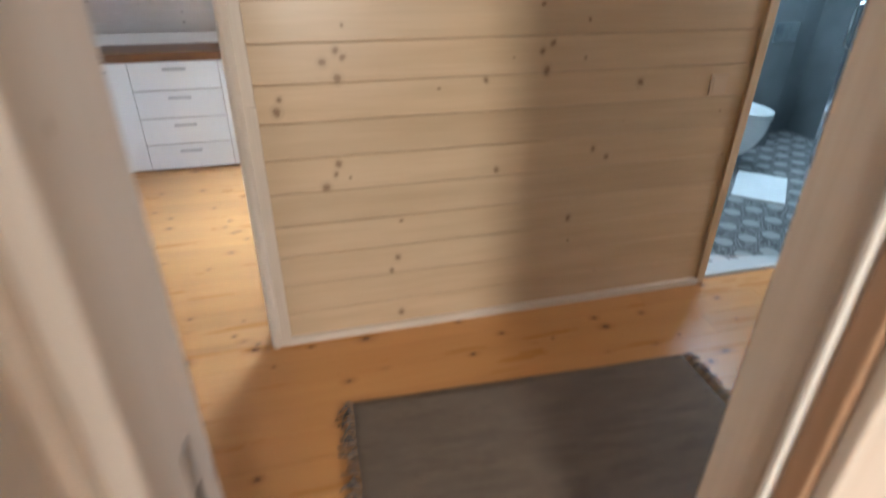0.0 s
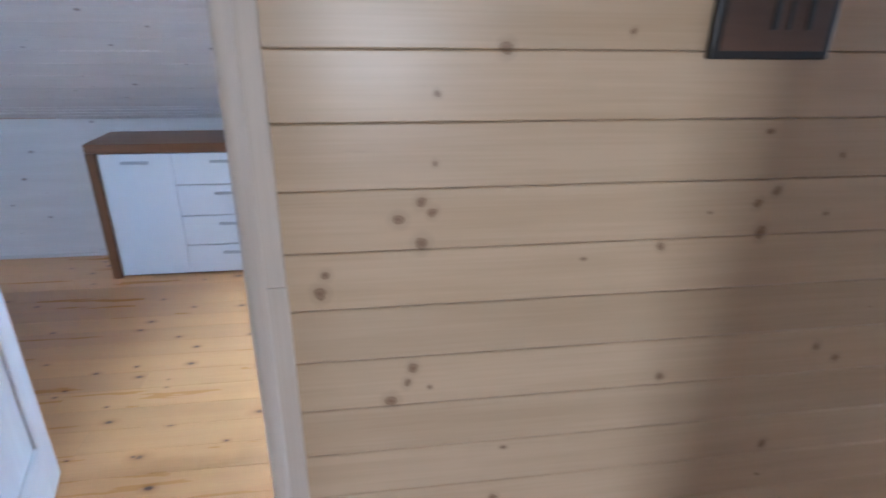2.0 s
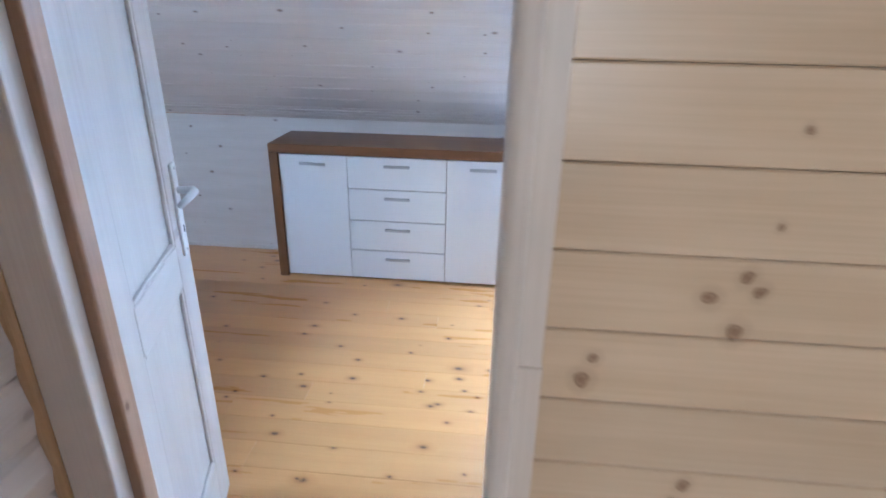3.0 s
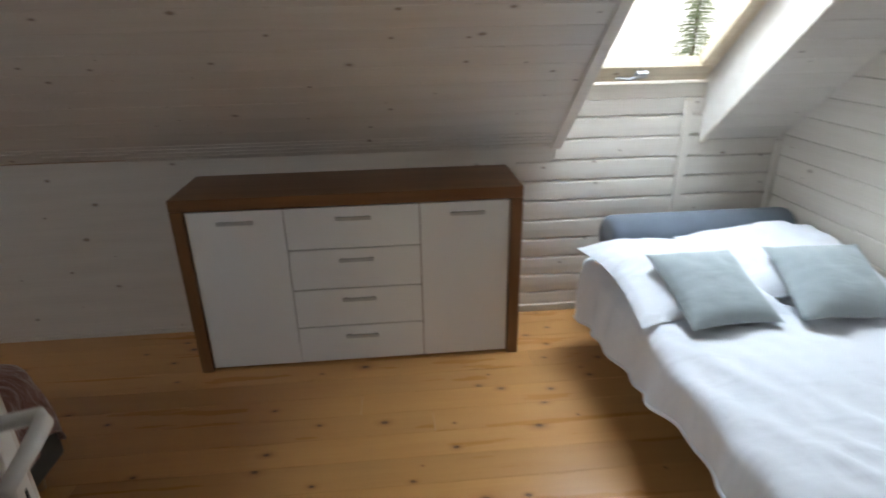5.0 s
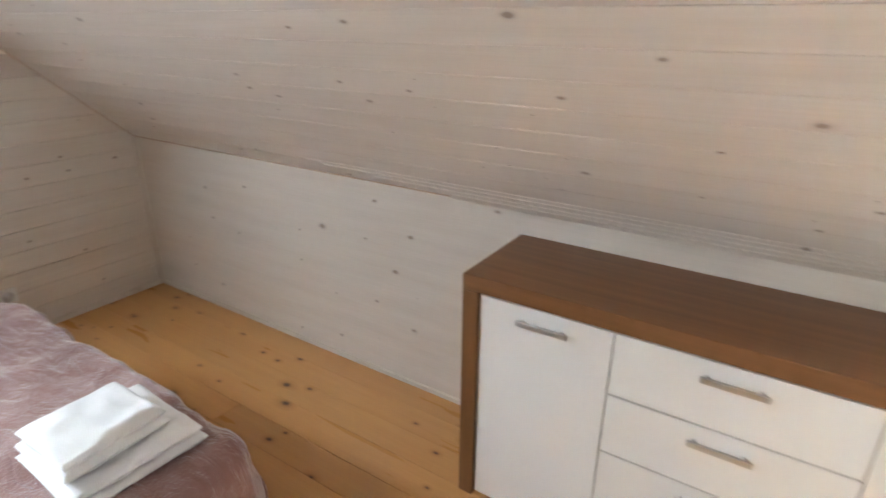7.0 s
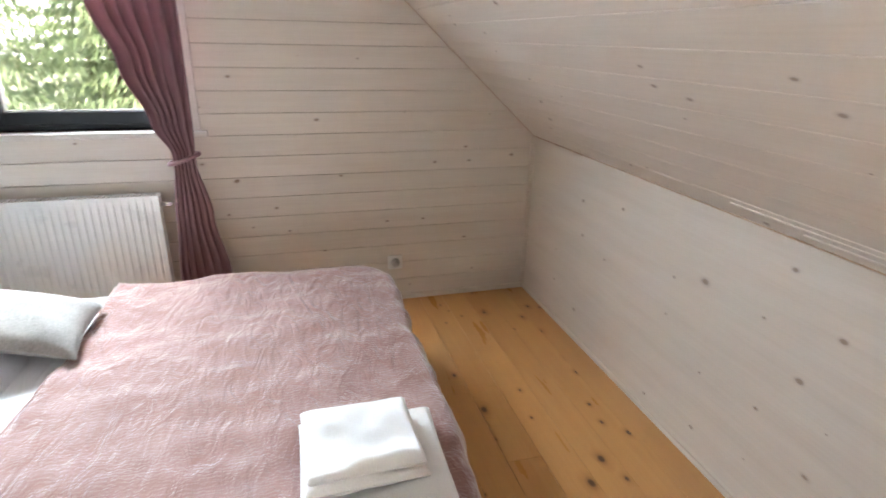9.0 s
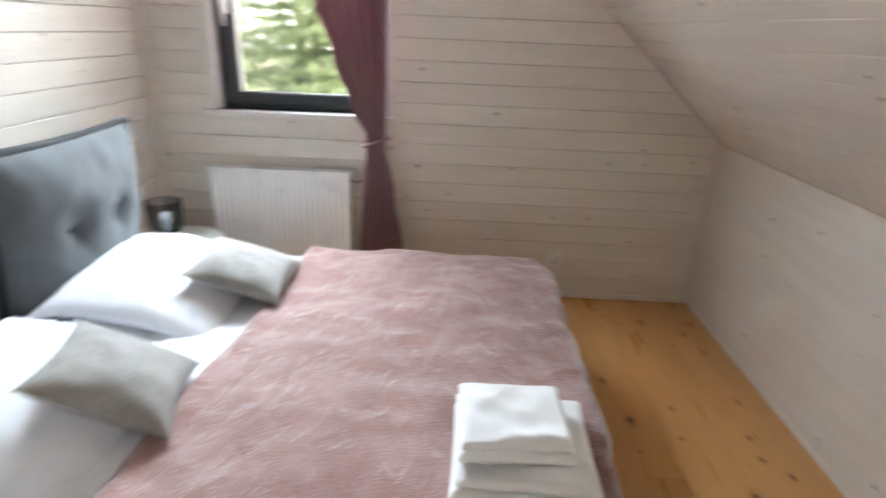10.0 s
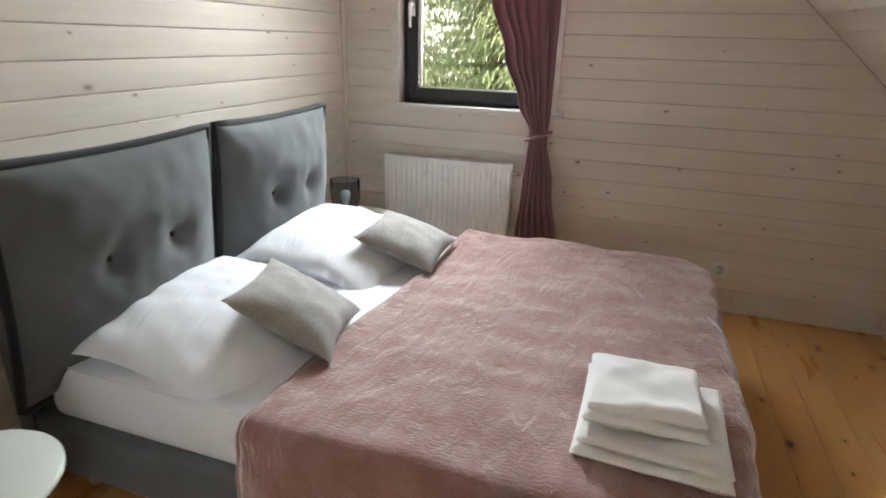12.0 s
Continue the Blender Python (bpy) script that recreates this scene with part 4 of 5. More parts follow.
def radiator():
    t = thing("radiator", pose(X0, 0, 0), "white ribbed panel radiator under the window", "radiator")
    y0, y1, z0, z1 = 2.005, 2.765, 0.12, 0.71
    part("back_panel", box(0.03, y0 + 0.01, z0, 0.045, y1 - 0.01, z1 - 0.01, 0.004), M_ENAMEL, t)

    def f(u, v):
        y = y0 + 0.006 + u * (y1 - y0 - 0.012)
        k = (u * 23) % 1.0
        rib = 0.0 if min(u, 1 - u) * 23 < 0.5 else 0.006 * max(0, min(1, (0.5 - abs(k - 0.5)) * 6 - 0.6))
        e = min(v, 1 - v)
        return (0.098 - (rib if e > 0.06 else rib * max(0, (e - 0.03)) / 0.03), y, z0 + v * (z1 - z0))
    bm = grid(184, 24, f)
    part("front_panel", bm, M_ENAMEL, t, "pressed ribbed steel front")
    for a in (y0, y1 - 0.006):
        part("side_cover", box(0.03, a, z0, 0.097, a + 0.006, z1 - 0.004, 0.002), M_ENAMEL, t)
    gb = box(0.03, y0, z1 - 0.006, 0.036, y1, z1 + 0.002)
    for k in range(30):
        yy = y0 + 0.01 + k * (y1 - y0 - 0.02) / 29
        box(0.036, yy - 0.004, z1 - 0.004, 0.095, yy + 0.004, z1, bm=gb)
    box(0.092, y0, z1 - 0.006, 0.099, y1, z1 + 0.002, bm=gb)
    part("top_grille", gb, M_ENAMEL, t)
    part("valve", tube([(0.06, y1, z1 - 0.05), (0.06, y1 + 0.05, z1 - 0.05)], [0.009, 0.012], 10), M_CHROME, t, "chrome valve", True)
    part("pipe", tube([(0.06, y1 + 0.03, 0.0), (0.06, y1 + 0.03, z0 + 0.03), (0.06, y1 - 0.01, z0 + 0.03)], 0.008, 8), M_CHROME, t, "", True)
    for a in (y0 + 0.15, y1 - 0.15):
        part("bracket", box(-0.02, a - 0.015, z0 + 0.1, 0.032, a + 0.015, z1 - 0.1), M_ENAMEL, t)
    return t


radiator()


def curtain():
    t = thing("curtain", pose(0, 0, 0), "mauve curtain gathered with a tie beside the window", "curtain")
    keys = [(0.04, 2.80, 3.08), (0.30, 2.805, 3.06), (0.60, 2.83, 3.00), (0.86, 2.855, 2.955), (0.90, 2.855, 2.955), (1.05, 2.79, 2.955), (1.30, 2.70, 2.96), (1.55, 2.615, 2.97), (1.9, 2.50, 2.98), (2.3, 2.40, 3.0)]

    def span(z):
        for p, q in zip(keys, keys[1:]):
            if z <= q[0]:
                k = (z - p[0]) / (q[0] - p[0])
                k = k * k * (3 - 2 * k)
                return p[1] + (q[1] - p[1]) * k, p[2] + (q[2] - p[2]) * k
        return keys[-1][1:]

    def f(u, v):
        z = 0.04 + v * 2.26
        l, r = span(z)
        w = r - l
        tie = math.exp(-((z - 0.88) / 0.10) ** 2)
        ph = u * 2 * math.pi * 6.5 + 2.6 * noise.noise(Vector((u * 4, z * 1.2, 2)))
        amp = min(0.034, 0.26 * w / 8 * 2.6) * (1 - 0.45 * tie)
        x = X0 + 0.105 + amp * math.sin(ph) + 0.012 * noise.noise(Vector((u * 9, z * 2.5, 0)))
        y = l + u * w + 0.012 * math.cos(ph) * (1 - tie)
        return (x, y, z)
    ob = part("fabric", grid(170, 90, f), M_CURTAIN, t, "", True)
    so = ob.modifiers.new("thickness", "SOLIDIFY")
    so.thickness = 0.002
    pts = [(X0 + 0.105 + 0.052 * math.sin(a), 2.905 + 0.066 * math.cos(a), 0.885 + 0.022 * math.cos(a)) for a in [2 * math.pi * k / 24 for k in range(25)]]
    part("tie_band", tube(pts, 0.010, 8, False), M_CURTAIN, t, "twisted mauve tie", True)
    part("rod", tube([(X0 + 0.09, 1.9, 2.33), (X0 + 0.09, 3.1, 2.33)], 0.011, 10), M_DARK, t, "dark curtain rod", True)
    return t


curtain()


def wall_socket():
    t = thing("wall_socket", pose(X0, 3.915, 0.235), "white double-frame wall socket above the floor", "socket")
    part("plate", box(0, -0.042, -0.042, 0.010, 0.042, 0.042, 0.004, 3), M_PLASTIC, t)
    part("insert", lathe([(0.0, 0.0), (0.019, 0.0), (0.021, 0.011), (0.027, 0.012)], 24), M_PLASTIC, t, "", True).matrix_basis = pose(0.002, 0, 0, 0, 90, 0)
    part("pin", tube([(0.0, 0, 0.012), (0.014, 0, 0.012)], 0.003, 6), M_STEEL, t, "", True)
    return t


wall_socket()


def door():
    hx, hy = -0.735, 2.065
    a = 106.5
    t = thing("door_1", pose(hx, hy, 0.0, 0, 0, a), "whitewashed panelled pine door standing open", "door", kind="structure")
    w, h, th = 0.592, 2.03, 0.04

    def piece(nm, x0, z0, x1, z1, y0=0.0, y1=th, bev=0.004, m=M_DOOR, lab=""):
        if z1 - z0 > x1 - x0:
            ob = part(nm, box(0, 0, 0, z1 - z0, y1 - y0, x1 - x0, bev), m, t, lab)
            ob.matrix_basis = Matrix(((0, 0, 1, x0), (0, 1, 0, y0), (-1, 0, 0, z1), (0, 0, 0, 1)))
        else:
            ob = part(nm, box(0, 0, 0, x1 - x0, y1 - y0, z1 - z0, bev), m, t, lab)
            ob.matrix_basis = pose(x0, y0, z0)
        return ob
    piece("stile", 0, 0.008, 0.12, h)
    piece("stile", w - 0.12, 0.008, w, h)
    for z0, z1 in ((0.008, 0.22), (0.84, 0.96), (h - 0.12, h)):
        piece("rail", 0.12, z0, w - 0.12, z1)
    for z0, z1 in ((0.22, 0.84), (0.96, h - 0.12)):
        piece("panel", 0.12, z0, w - 0.12, z1, 0.012, th - 0.012, 0.002)
        for s in (0.002, th - 0.012):
            for x0, x1, za, zb in ((0.12, 0.132, z0, z1), (w - 0.132, w - 0.12, z0, z1), (0.132, w - 0.132, z0, z0 + 0.012), (0.132, w - 0.132, z1 - 0.012, z1)):
                piece("moulding", x0, za, x1, zb, s, s + 0.010, 0.003, M_DOOR)
    piece("edge_lipping", w, 0.008, w + 0.003, h, 0.002, th - 0.002, 0.001, M_RAW, "clear pine door edge")
    part("lock_plate", box(w + 0.003, th / 2 - 0.011, 0.975, w + 0.006, th / 2 + 0.011, 1.17, 0.001), M_PLASTIC, t)
    for side, y in ((-1, 0.0), (1, th)):
        bm = box(w - 0.075, y - 0.009 if side < 0 else y, 0.91, w - 0.032, y if side < 0 else y + 0.009, 1.17, 0.004, 3)
        hp = part("handle_plate", bm, M_PLASTIC, t, "long white handle plate")
        yy = y + side * 0.05
        part("lever", tube([(w - 0.053, y, 1.095), (w - 0.053, yy, 1.095), (w - 0.07, yy + side * 0.006, 1.095), (w - 0.11, yy, 1.09), (w - 0.165, yy - side * 0.010, 1.085)], [0.010, 0.010, 0.011, 0.010, 0.008], 10), M_PLASTIC, hp, "white lever", True)
        part("keyhole", box(w - 0.056, (y - 0.0105) if side < 0 else y + 0.0085, 0.975, w - 0.051, (y - 0.0085) if side < 0 else y + 0.0105, 0.995), M_DARK, hp)
        for zz in (0.925, 1.155):
            part("screw", lathe([(0.0, 0.0), (0.004, 0.0), (0.003, 0.002)], 8), M_STEEL, hp).matrix_basis = pose(w - 0.053, y + side * 0.009, zz, -90 * side, 0, 0)
    return t


door()


def entry_leaf():
    t = thing("door_2", pose(0.0, 0.335, 0.0, 0, 0, -80), "whitewashed pine entry door standing open", "door", kind="structure")
    part("leaf", box(0, -0.04, 0.008, 0.78, 0.0, 2.04, 0.004), M_DOOR, t)
    part("panel", box(0.14, -0.004, 0.25, 0.64, 0.004, 1.9, 0.006), M_DOOR, t)
    for zz in (0.3, 1.75):
        part("hinge", tube([(0.0, 0.004, zz), (0.0, 0.004, zz + 0.1)], 0.007, 8), M_STEEL, t, "", True)


entry_leaf()


def sofa_bed():
    t = thing("sofa_bed", pose(0, 0, 0), "blue-grey sofa bed with a rolled end under the roof window", "sofa bed")
    part("base", box(0.62, 2.42, 0.06, 1.56, 4.60, 0.30, 0.02, 3), M_SOFA, t, "", True)
    part("bed_mattress", box(0.47, 2.40, 0.30, 1.57, 4.38, 0.45, 0.03, 3), M_LINEN, t, "", True)
    prof = [(0.0, 0.0), (0.085, 0.0), (0.108, 0.018), (0.113, 0.05), (0.113, 0.90), (0.108, 0.932), (0.085, 0.95), (0.0, 0.95)]
    r = part("rolled_end", lathe(prof, 28), M_SOFA, t, "rolled upholstered end", True)
    r.matrix_basis = pose(0.625, 4.52, 0.50, 0, 90, 0)
    part("end_panel", box(0.64, 4.45, 0.29, 1.56, 4.60, 0.47, 0.02), M_SOFA, t)
    for lx in (0.68, 1.5):
        for ly in (2.5, 4.52):
            part("leg", tube([(lx, ly, 0), (lx, ly, 0.065)], [0.018, 0.022], 8), M_DARK, t)
    return t


sofa_bed()


def bed_cover():
    x_edge, y0, y1, top = 0.515, 2.38, 4.35, 0.475

    def f(u, v):
        fall = 0.09 + 0.25 * v + 0.012 * math.sin(v * 21)      # hangs lower towards the rolled end
        sx = u * (1.57 - x_edge + fall) - fall
        y = y0 + v * (y1 - y0)
        (ox, dx), _ = drape(-sx, -1)
        x = x_edge - ox
        k = min(1, dx / 0.2)
        lum = 0.018 * noise.noise(Vector((x * 4, y * 3, 2))) + 0.016 * noise.noise(Vector((x * 11 + y * 7, y * 2.5 - x * 2, 7))) + 0.006 * noise.noise(Vector((x * 24, y * 11, 3)))
        x -= k * (0.02 + 0.016 * math.sin(y * 13 + 2 * noise.noise(Vector((y * 2, 0, 0)))) + 0.010 * math.sin(y * 31))
        return (x, y + 0.02 * k * noise.noise(Vector((y * 3, 9, 0))), top - dx + lum * (1 - 0.6 * k))
    hem = tube([f(0.0, k / 90) for k in range(91)], 0.007, 6)
    ob = part("duvet", grid(80, 110, f), M_LINEN, None, "", True)
    so = ob.modifiers.new("thickness", "SOLIDIFY")
    so.thickness, so.offset = 0.018, -1
    part("hem", hem, M_LINEN, ob, "stitched white hem", True)
    return tagged(ob, "white duvet hanging over the side of the sofa bed", "duvet")


bed_cover()
pillow("pillow", pose(0.74, 4.02, 0.525, 4, 2, 3), (0.62, 0.66, 0.17), M_LINEN, "soft white pillow at the sofa bed's rolled end", "pillow", 21.0, pinch=0.09, power=2.0, wrinkle=0.014, sag=0.03)
pillow("pillow", pose(1.22, 4.08, 0.545, 5, -3, -5), (0.66, 0.62, 0.19), M_LINEN, "soft white pillow at the sofa bed's rolled end", "pillow", 27.0, pinch=0.09, power=2.0, wrinkle=0.014, sag=0.03)
pillow("throw_cushion", pose(0.755, 3.79, 0.575, 22, 2, 6), (0.37, 0.38, 0.13), M_CUSH2, "square grey-green cushion leaning on a white pillow", "cushion", 31.0, pinch=0.09, wrinkle=0.006)
pillow("throw_cushion", pose(1.215, 3.77, 0.585, 22, -2, -8), (0.37, 0.38, 0.13), M_CUSH2, "square grey-green cushion leaning on a white pillow", "cushion", 38.0, pinch=0.09, wrinkle=0.006)


# ---- hall things ----
def rug():
    t = thing("rug", pose(0.227, 0.741, 0.0, 0, 0, -2.6), "dark brown woven rug with fringed ends on the floorboards", "rug")
    w, d = 1.37, 0.835
    bm = grid(60, 24, lambda u, v: (u * w + 0.004 * noise.noise(Vector((v * 6, u, 0))), v * d + 0.006 * noise.noise(Vector((u * 5, v, 3))), 0.007 + 0.002 * noise.noise(Vector((u * 9, v * 5, 0)))))
    ob = part("weave", bm, M_RUG, t, "", True)
    so = ob.modifiers.new("thickness", "SOLIDIFY")
    so.thickness, so.offset = 0.006, -1
    rng = random.Random(4)
    for sx, s in ((0.0, -1), (w, 1)):
        fb = bmesh.new()
        for k in range(56):
            y = d * (k + 0.5) / 56
            ln = rng.uniform(0.035, 0.07)
            dy = rng.uniform(-0.03, 0.03)
            tube([(sx, y, 0.008), (sx + s * ln * 0.45, y + dy * 0.2, 0.016), (sx + s * ln, y + dy, 0.004)], [0.004, 0.006, 0.003], 4, True, fb)
        part("fringe", fb, M_RUG, t, "knotted dark fringe")
    return t


rug()


def plaque():
    t = thing("wall_plaque", pose(0.903, 2.0, 1.472), "dark-edged brown wooden plaque hung on the boards", "wall plaque")
    part("board", box(0, -0.022, 0, 0.255, 0.0, 0.33, 0.004), M_DARK, t)
    part("face", box(0.016, -0.0245, 0.016, 0.239, -0.02, 0.314, 0.001), M_PLAQUE, t, "dark brown stained face")
    for x0, x1 in ((0.115, 0.128), (0.148, 0.156), (0.188, 0.200)):
        part("burnt_bar", box(x0, -0.0262, 0.055, x1, -0.024, 0.15, 0.001), M_DARK, t)
    part("burnt_shape", box(0.105, -0.0262, 0.15, 0.21, -0.024, 0.22, 0.001), M_DARK, t)
    return t


plaque()


def switch_plate():
    t = thing("light_switch", pose(1.907, 2.0, 1.005), "square cream light switch on the pine boards", "light switch")
    part("plate", box(-0.041, -0.008, -0.041, 0.041, 0.0, 0.041, 0.003, 3), M_CREAM, t)
    part("rocker", box(-0.028, -0.0105, -0.028, 0.028, -0.006, 0.028, 0.002), M_CREAM, t)
    return t


switch_plate()


# ---- bathroom things ----
def bathroom():
    cb = thing("cistern_box", pose(0, 0, 0), "grey tiled boxing behind the toilet", "boxing")
    part("front", box(2.9, 3.75, 0.008, 4.06, 4.1, 1.24, 0.003), M_CONC, cb)
    part("shelf", box(2.9, 3.74, 1.24, 4.07, 4.1, 1.265, 0.003), M_CONC, cb)
    fp = thing("flush_plate", pose(3.93, 3.748, 0.93), "glossy flush plate on the grey boxing", "flush plate")
    part("plate", box(-0.11, -0.01, -0.075, 0.11, 0.0, 0.075, 0.004), M_CHROME, fp)
    for sx in (-0.05, 0.05):
        part("button", box(sx - 0.04, -0.015, -0.045, sx + 0.04, -0.009, 0.045, 0.003), M_CHROME, fp)
    tl_ = thing("toilet", pose(3.46, 3.75, 0), "white wall-hung toilet with its lid closed", "toilet")

    def bowl(u, v):
        a = 2 * math.pi * u
        k = 0.42 + 0.58 * math.sin(v * math.pi / 2) ** 0.7
        return (0.18 * k * math.cos(a), -0.25 + 0.27 * k * math.sin(a) * (1 if math.sin(a) < 0 else 0.92), 0.10 + 0.30 * v)
    part("bowl", grid(32, 12, bowl), M_PORC, tl_, "", True)
    for nm, z0, z1, s in (("seat", 0.40, 0.42, 1.0), ("lid", 0.422, 0.445, 0.99)):
        bm = bmesh.new()
        ringv = [bm.verts.new((0.19 * s * math.cos(2 * math.pi * k / 32), -0.25 + 0.28 * s * math.sin(2 * math.pi * k / 32) * (1 if k > 16 else 0.92), z0)) for k in range(32)]
        face = bm.faces.new(ringv)
        ex = bmesh.ops.extrude_face_region(bm, geom=[face])
        bmesh.ops.translate(bm, vec=(0, 0, z1 - z0), verts=[v for v in ex["geom"] if isinstance(v, bmesh.types.BMVert)])
        bmesh.ops.recalc_face_normals(bm, faces=bm.faces)
        part(nm, bm, M_PORC, tl_)
    part("fixing", box(-0.1, -0.06, 0.12, 0.1, 0.004, 0.40, 0.01), M_PORC, tl_)
    mat_ = thing("bath_mat", pose(3.315, 2.97, 0.008, 0, 0, 45), "white cloth bath mat on the patterned tiles", "bath mat")
    part("cloth", box(-0.27, -0.165, 0, 0.27, 0.165, 0.012, 0.005, 3), M_TOWEL, mat_)
    bo = thing("bottle", pose(4.0, 3.86, 1.265), "white bottle with a pink cap on the shelf", "bottle")
    part("body", lathe([(0, 0), (0.03, 0), (0.032, 0.02), (0.03, 0.11), (0.014, 0.13), (0.0, 0.13)], 20), M_PORC, bo, "", True)
    part("cap", lathe([(0, 0.13), (0.015, 0.13), (0.014, 0.18), (0, 0.185)], 16), plain("pink_cap", (0.65, 0.06, 0.2), 0.4), bo, "pink cap", True)
    sh = thing("shower_cabin", pose(0, 0, 0.008), "corner shower with a white tray and clear glass", "shower")
    outline = [(3.42, 2.14), (3.42, 2.66), (3.74, 3.02), (4.58, 3.02), (4.58, 2.14)]
    bm = bmesh.new()
    face = bm.faces.new([bm.verts.new((x, y, 0.0)) for x, y in outline])
    ex = bmesh.ops.extrude_face_region(bm, geom=[face])
    bmesh.ops.translate(bm, vec=(0, 0, 0.15), verts=[v for v in ex["geom"] if isinstance(v, bmesh.types.BMVert)])
    bmesh.ops.recalc_face_normals(bm, faces=bm.faces)
    part("tray", bm, M_PORC, sh)
    for (xa, ya), (xb, yb) in zip(outline[:3], outline[1:4]):
        m = Vector((xb - xa, yb - ya, 0))
        ob = part("glass_panel", box(0.01, -0.003, 0.165, m.length - 0.01, 0.003, 1.95), M_SHOWER, sh)
        ob.matrix_basis = pose(xa, ya, 0, 0, 0, math.degrees(math.atan2(m.y, m.x)))
        ob.visible_shadow = False
        ob = part("rail", box(0.0, -0.012, 0.15, m.length, 0.012, 0.168), M_CHROME, sh)
        ob.matrix_basis = pose(xa, ya, 0, 0, 0, math.degrees(math.atan2(m.y, m.x)))
        part("post", box(xb - 0.012, yb - 0.012, 0.15, xb + 0.012, yb + 0.012, 1.95, 0.003), M_CHROME, sh)
    part("handle", tube([(3.545, 2.84, 0.95), (3.515, 2.865, 0.97), (3.515, 2.865, 1.2), (3.545, 2.84, 1.22)], 0.009, 8), M_CHROME, sh, "", True)


bathroom()


# ---- outdoors ----
tagged(part("ground", box(-400, -400, -3.2, 400, 400, -2.9), M_GRASS), "green meadow round the house", "ground", kind="structure")


# added emissive sheets: the washed-out brightness beyond the windows, given as glow
M_GLOW_SHEET, hn, hl, hb = mat("glowing_backdrop", 1.0)
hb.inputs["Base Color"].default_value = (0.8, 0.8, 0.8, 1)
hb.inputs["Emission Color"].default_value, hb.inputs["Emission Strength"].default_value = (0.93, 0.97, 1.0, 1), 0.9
glow_sheets = bmesh.new()
box(-90, 70, -2.9, 120, 70.5, 45, bm=glow_sheets)
box(-90.5, -70, -2.9, -90, 70, 45, bm=glow_sheets)
tagged(part("backdrop", glow_sheets, M_GLOW_SHEET), "glowing white sheets standing in for the bright sky", "backdrop", kind="structure")


def conifer_mesh(seed, height, spread, tiers, per):
    rng = random.Random(seed)
    verts, faces = [], []
    for k in range(tiers):
        h = 0.6 + (height - 0.8) * k / tiers
        reach = spread * (1 - h / height) ** 0.8 + 0.15
        for j in range(per):
            a = rng.uniform(0, 2 * math.pi)
            ln = reach * rng.uniform(0.7, 1.1)
            steps = 13
            for s in range(2, steps):
                r = ln * s / steps
                px, py, pz = r * math.cos(a), r * math.sin(a), h + 0.10 * r - 0.16 * r * r / max(0.3, ln) + rng.uniform(-0.05, 0.05)
                for q in range(7):
                    da = a + rng.uniform(-1.1, 1.1)
                    l2, w2 = rng.uniform(0.06, 0.15), rng.uniform(0.008, 0.02)
                    dz = -rng.uniform(0.05, 0.20)
                    d = (math.cos(da) * l2, math.sin(da) * l2)
                    n0 = len(verts)
                    verts += [(px - d[1] / l2 * w2, py + d[0] / l2 * w2, pz), (px + d[1] / l2 * w2, py - d[0] / l2 * w2, pz), (px + d[0] + d[1] / l2 * w2 * 0.4, py + d[1] - d[0] / l2 * w2 * 0.4, pz + dz), (px + d[0] - d[1] / l2 * w2 * 0.4, py + d[1] + d[0] / l2 * w2 * 0.4, pz + dz)]
                    faces.append((n0, n0 + 1, n0 + 2, n0 + 3))
    me = bpy.data.meshes.new("crown")
    me.from_pydata(verts, [], faces)
    me.materials.append(M_LEAF)
    return me


def tree(x, y, seed, height, spread, tiers, per, label):
    t = thing("spruce_tree", pose(x, y, -2.9), label, "tree", "trees round the house")
    part("trunk", tube([(0, 0, 0), (0.02, 0.01, height * 0.5), (0, 0, height)], [0.16, 0.10, 0.01], 10), M_BARK, t, "", True)
    ob = new("crown", conifer_mesh(seed, height, spread, tiers, per))
    ob.parent = t
    ob["label"] = "drooping light green sprays"
    return t


t1 = tree(-10.5, -1.1, 2, 9.5, 2.4, 40, 13, "tall spruce with drooping light green sprays")
for x, y, rz, s in ((-11.6, 1.7, 70, 1.05), (-13.2, 0.4, 150, 1.1), (-14.5, -3.2, 210, 1.2), (-13.0, 4.6, 20, 1.1), (-16.5, 2.6, 250, 1.3), (-17, -1.0, 300, 1.3), (22.3, 44.0, 40, 1.0)):
    copy_thing(t1, pose(x, y, -2.9, 0, 0, rz) @ Matrix.Scale(s, 4))


# ---- boards of walls, slope and floor ----
def clad(parent, material, x0, x1, y_face, z1, pitch, z0=0.0, bevel=0.004, belly=0.0, name="board"):
    z = z0
    while z < z1 - 0.02:
        h = min(pitch, z1 - z)
        plank(name, parent, material, x1 - x0, h, (x0, y_face + 0.02, z), (1, 0, 0), (0, 0, 1), bevel, belly=belly)
        z += pitch


# partition: joints at 0.018 + k * 0.1335
clad(wall_partition, M_PARTITION, 0.054, 2.052, 2.0, TOP, 0.1335, 0.018 - 0.0, 0.003)
# knee wall: smooth beside the sideboard, deep joints under the roof window
PITCH = 0.1055
clad(wall_knee, M_WALL, X0, 0.20, KY, KZ, 0.93, 0.0, 0.0004)
clad(wall_knee, M_WALL, 0.20, X1, KY, 8 * PITCH + 0.005, PITCH, 0.005, 0.009, 0.002)
clad(wall_knee, M_WALL, RX0 - 0.03, RX1 + 0.02, KY, 1.15, PITCH, 8 * PITCH + 0.005, 0.009, 0.002)
for a_, b_ in ((0.20, RX0 - 0.03), (RX1 + 0.02, X1)):
    clad(wall_knee, M_WALL, a_, b_, KY, KZ, 0.1, 8 * PITCH + 0.005, 0.0006)
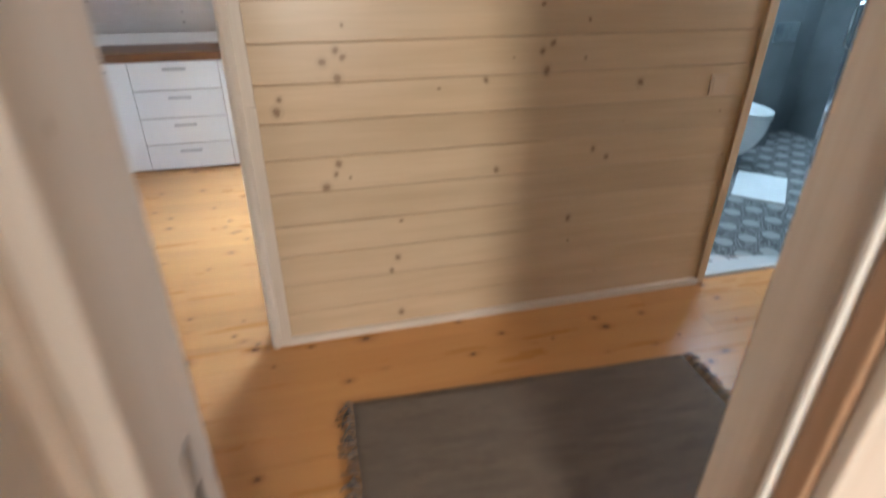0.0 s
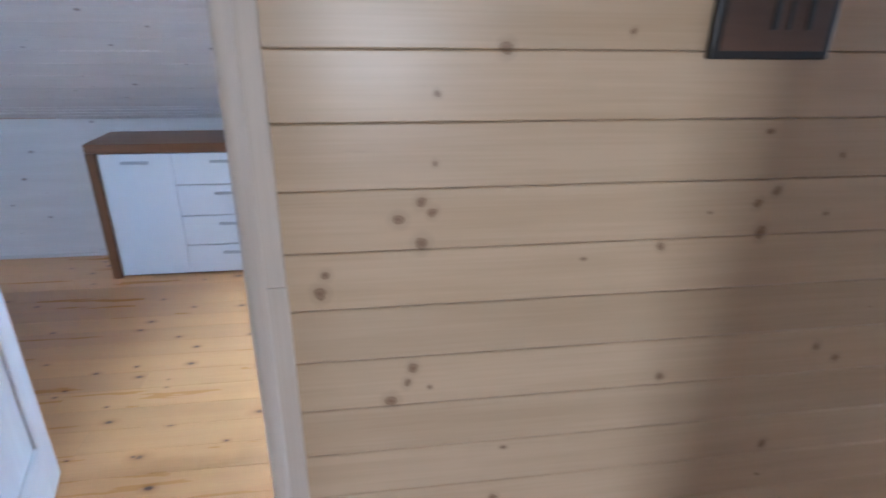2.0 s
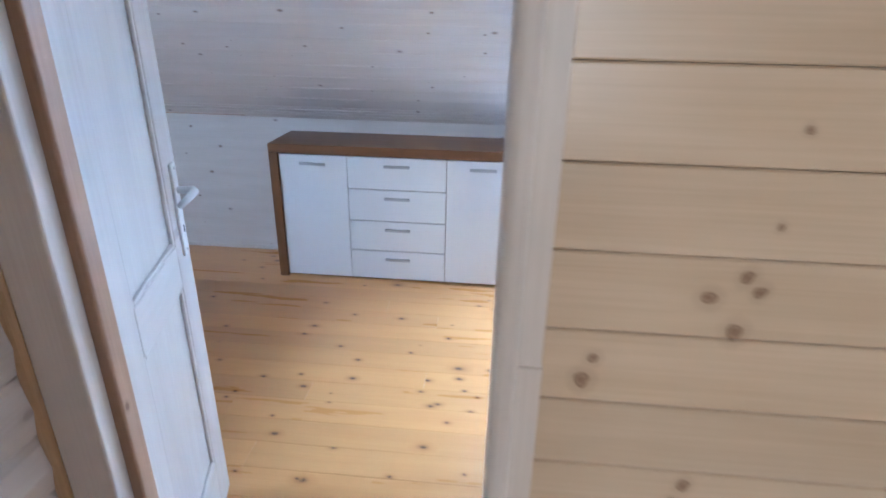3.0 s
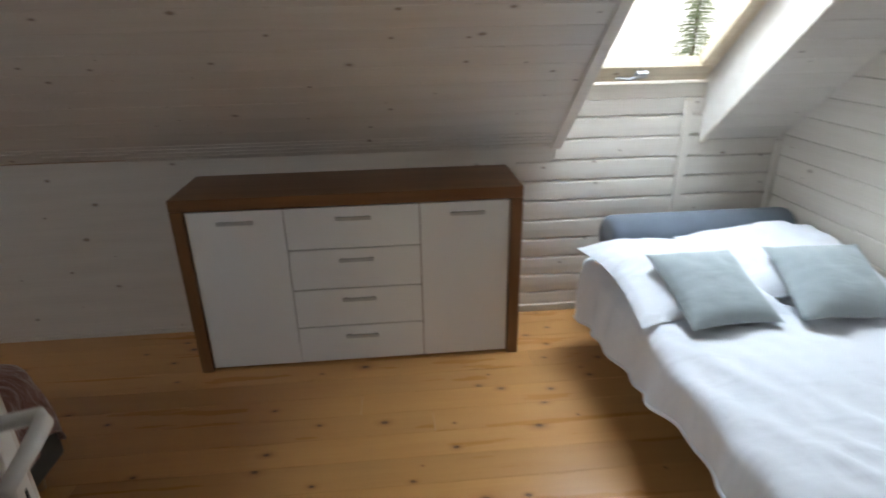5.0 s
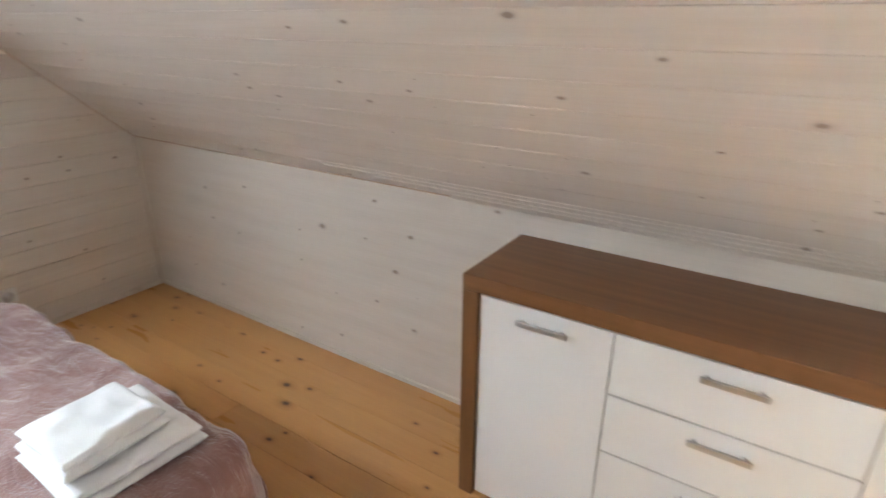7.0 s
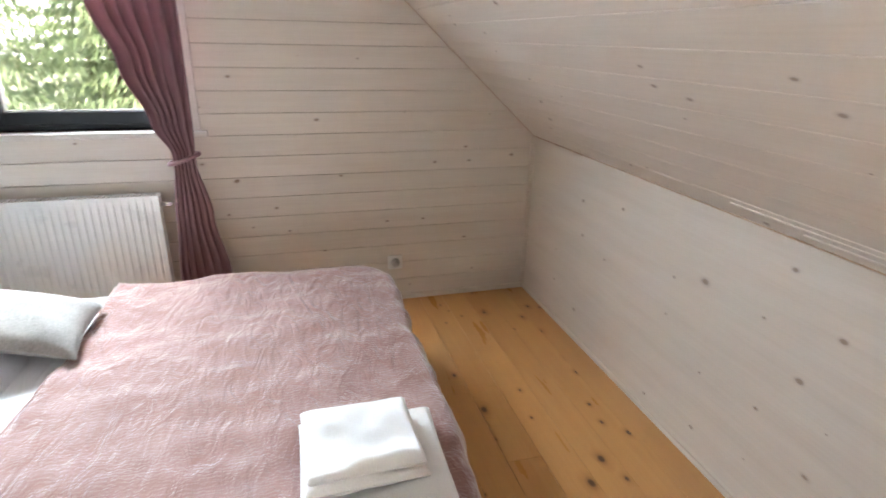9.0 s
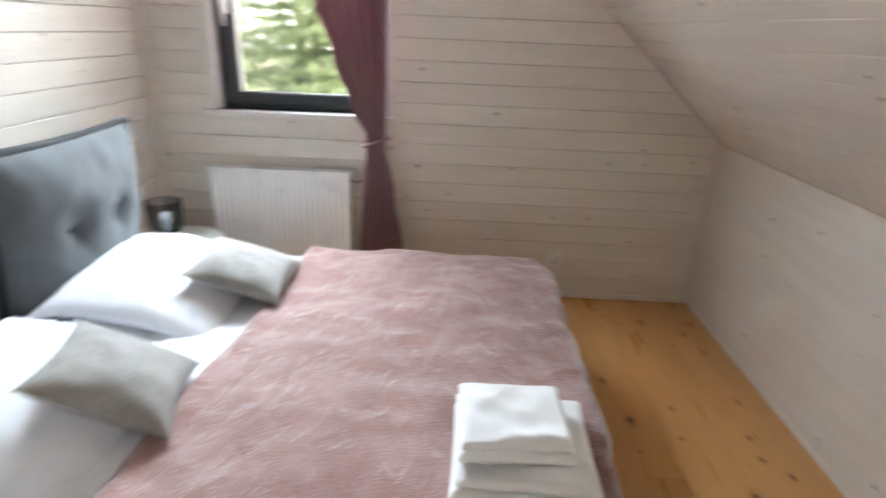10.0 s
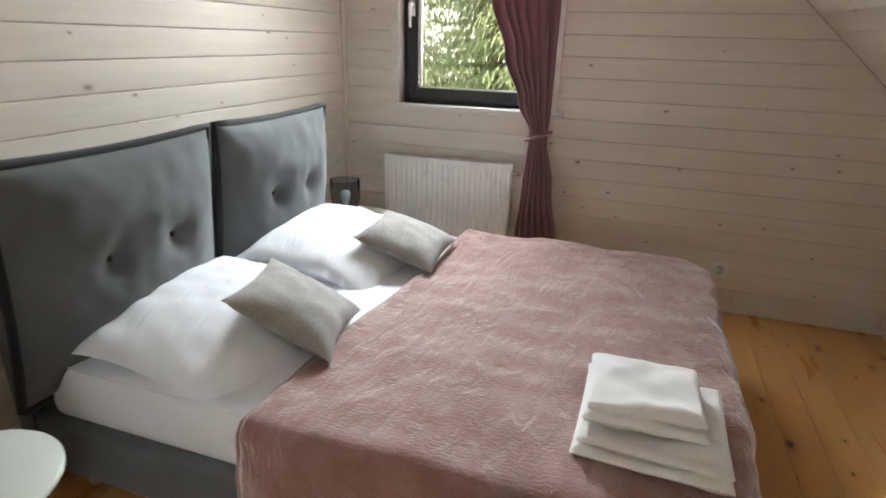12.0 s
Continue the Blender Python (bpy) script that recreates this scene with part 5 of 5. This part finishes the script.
# window wall
z = 0.021 - PITCH
while z < TOP:
    z0, z1 = max(z, 0.0), min(z + PITCH, TOP)
    ymax = min(KY, KY - (z0 - KZ) / 0.91) if z0 > KZ else KY
    if z1 <= WZ0 + 0.002 or z0 >= WZ1:
        spans = ((YH, ymax),)
    else:
        spans = ((YH, WY0 - 0.005), (WY1 + 0.005, ymax))
    for ya, yb in spans:
        if yb - ya > 0.05:
            plank("board", wall_west, M_WALL, yb - ya, z1 - z0, (X0 - 0.02, ya, z0), (0, 1, 0), (0, 0, 1), 0.003, belly=0.0015)
    z += PITCH
# headboard wall, hall side wall and far end wall
z = -0.003
while z < TOP:
    z0, z1 = max(z, 0.0), min(z + PITCH, TOP)
    plank("board", wall_south, M_WALL, -1.0 - X0, z1 - z0, (-1.0, YH - 0.02, z0), (-1, 0, 0), (0, 0, 1), 0.0035, belly=0.0015)
    z += PITCH
z = 0.0
while z < TOP:
    h = min(0.133, TOP - z)
    plank("board", wall_hall_west, M_TRIM, 1.5, h, (-0.872, 0.5, z), (0, 1, 0), (0, 0, 1), 0.012, belly=0.010)
    z += 0.133
z = 0.0
while z < TOP:
    h = min(PITCH, TOP - z)
    ymax = min(KY, KY - (z - KZ) / 0.91) if z > KZ else KY
    plank("board", wall_east, M_WALL, ymax - 2.12, h, (X1 + 0.02, ymax, z), (0, -1, 0), (0, 0, 1), 0.005, belly=0.002)
    z += PITCH
# slope
s = 0.0
up = (0, -SC, SS)
while s < SLEN:
    h = min(0.1047, SLEN - s)
    o = Vector((0, KY, KZ)) + s * Vector(up) + 0.02 * Vector((0, SS, SC))
    if s < RS1:
        spans = ((X0, RX0 - 0.045), (RX1 + 0.016, X1))
    else:
        spans = ((X0, X1),)
    for xa, xb in spans:
        plank("board", slope, M_WALL, xb - xa, h, (xa, o.y, o.z), (1, 0, 0), up, 0.0012)
    s += 0.1047
# floor, boards along x with staggered butt joints
rng = random.Random(11)


def floor_rows(y0, y1, x0, x1, pitch=0.133):
    y = y0
    while y < y1 - 0.01:
        w = min(pitch, y1 - y)
        cut = rng.uniform(x0 + 0.25 * (x1 - x0), x0 + 0.75 * (x1 - x0))
        cut = round(cut, 1)
        for xa, xb in ((x0, cut), (cut, x1)):
            plank("floorboard", floor, M_FLOOR, xb - xa, w, (xa, y, -0.02), (1, 0, 0), (0, 1, 0), 0.0002)
        y += pitch


floor_rows(2.06, KY, X0, X1)
floor_rows(YH, 2.06, X0, -1.0)
floor_rows(0.42, 2.06, -0.87, 4.6)
floor_rows(-2.55, 0.42, -1.3, 2.3)
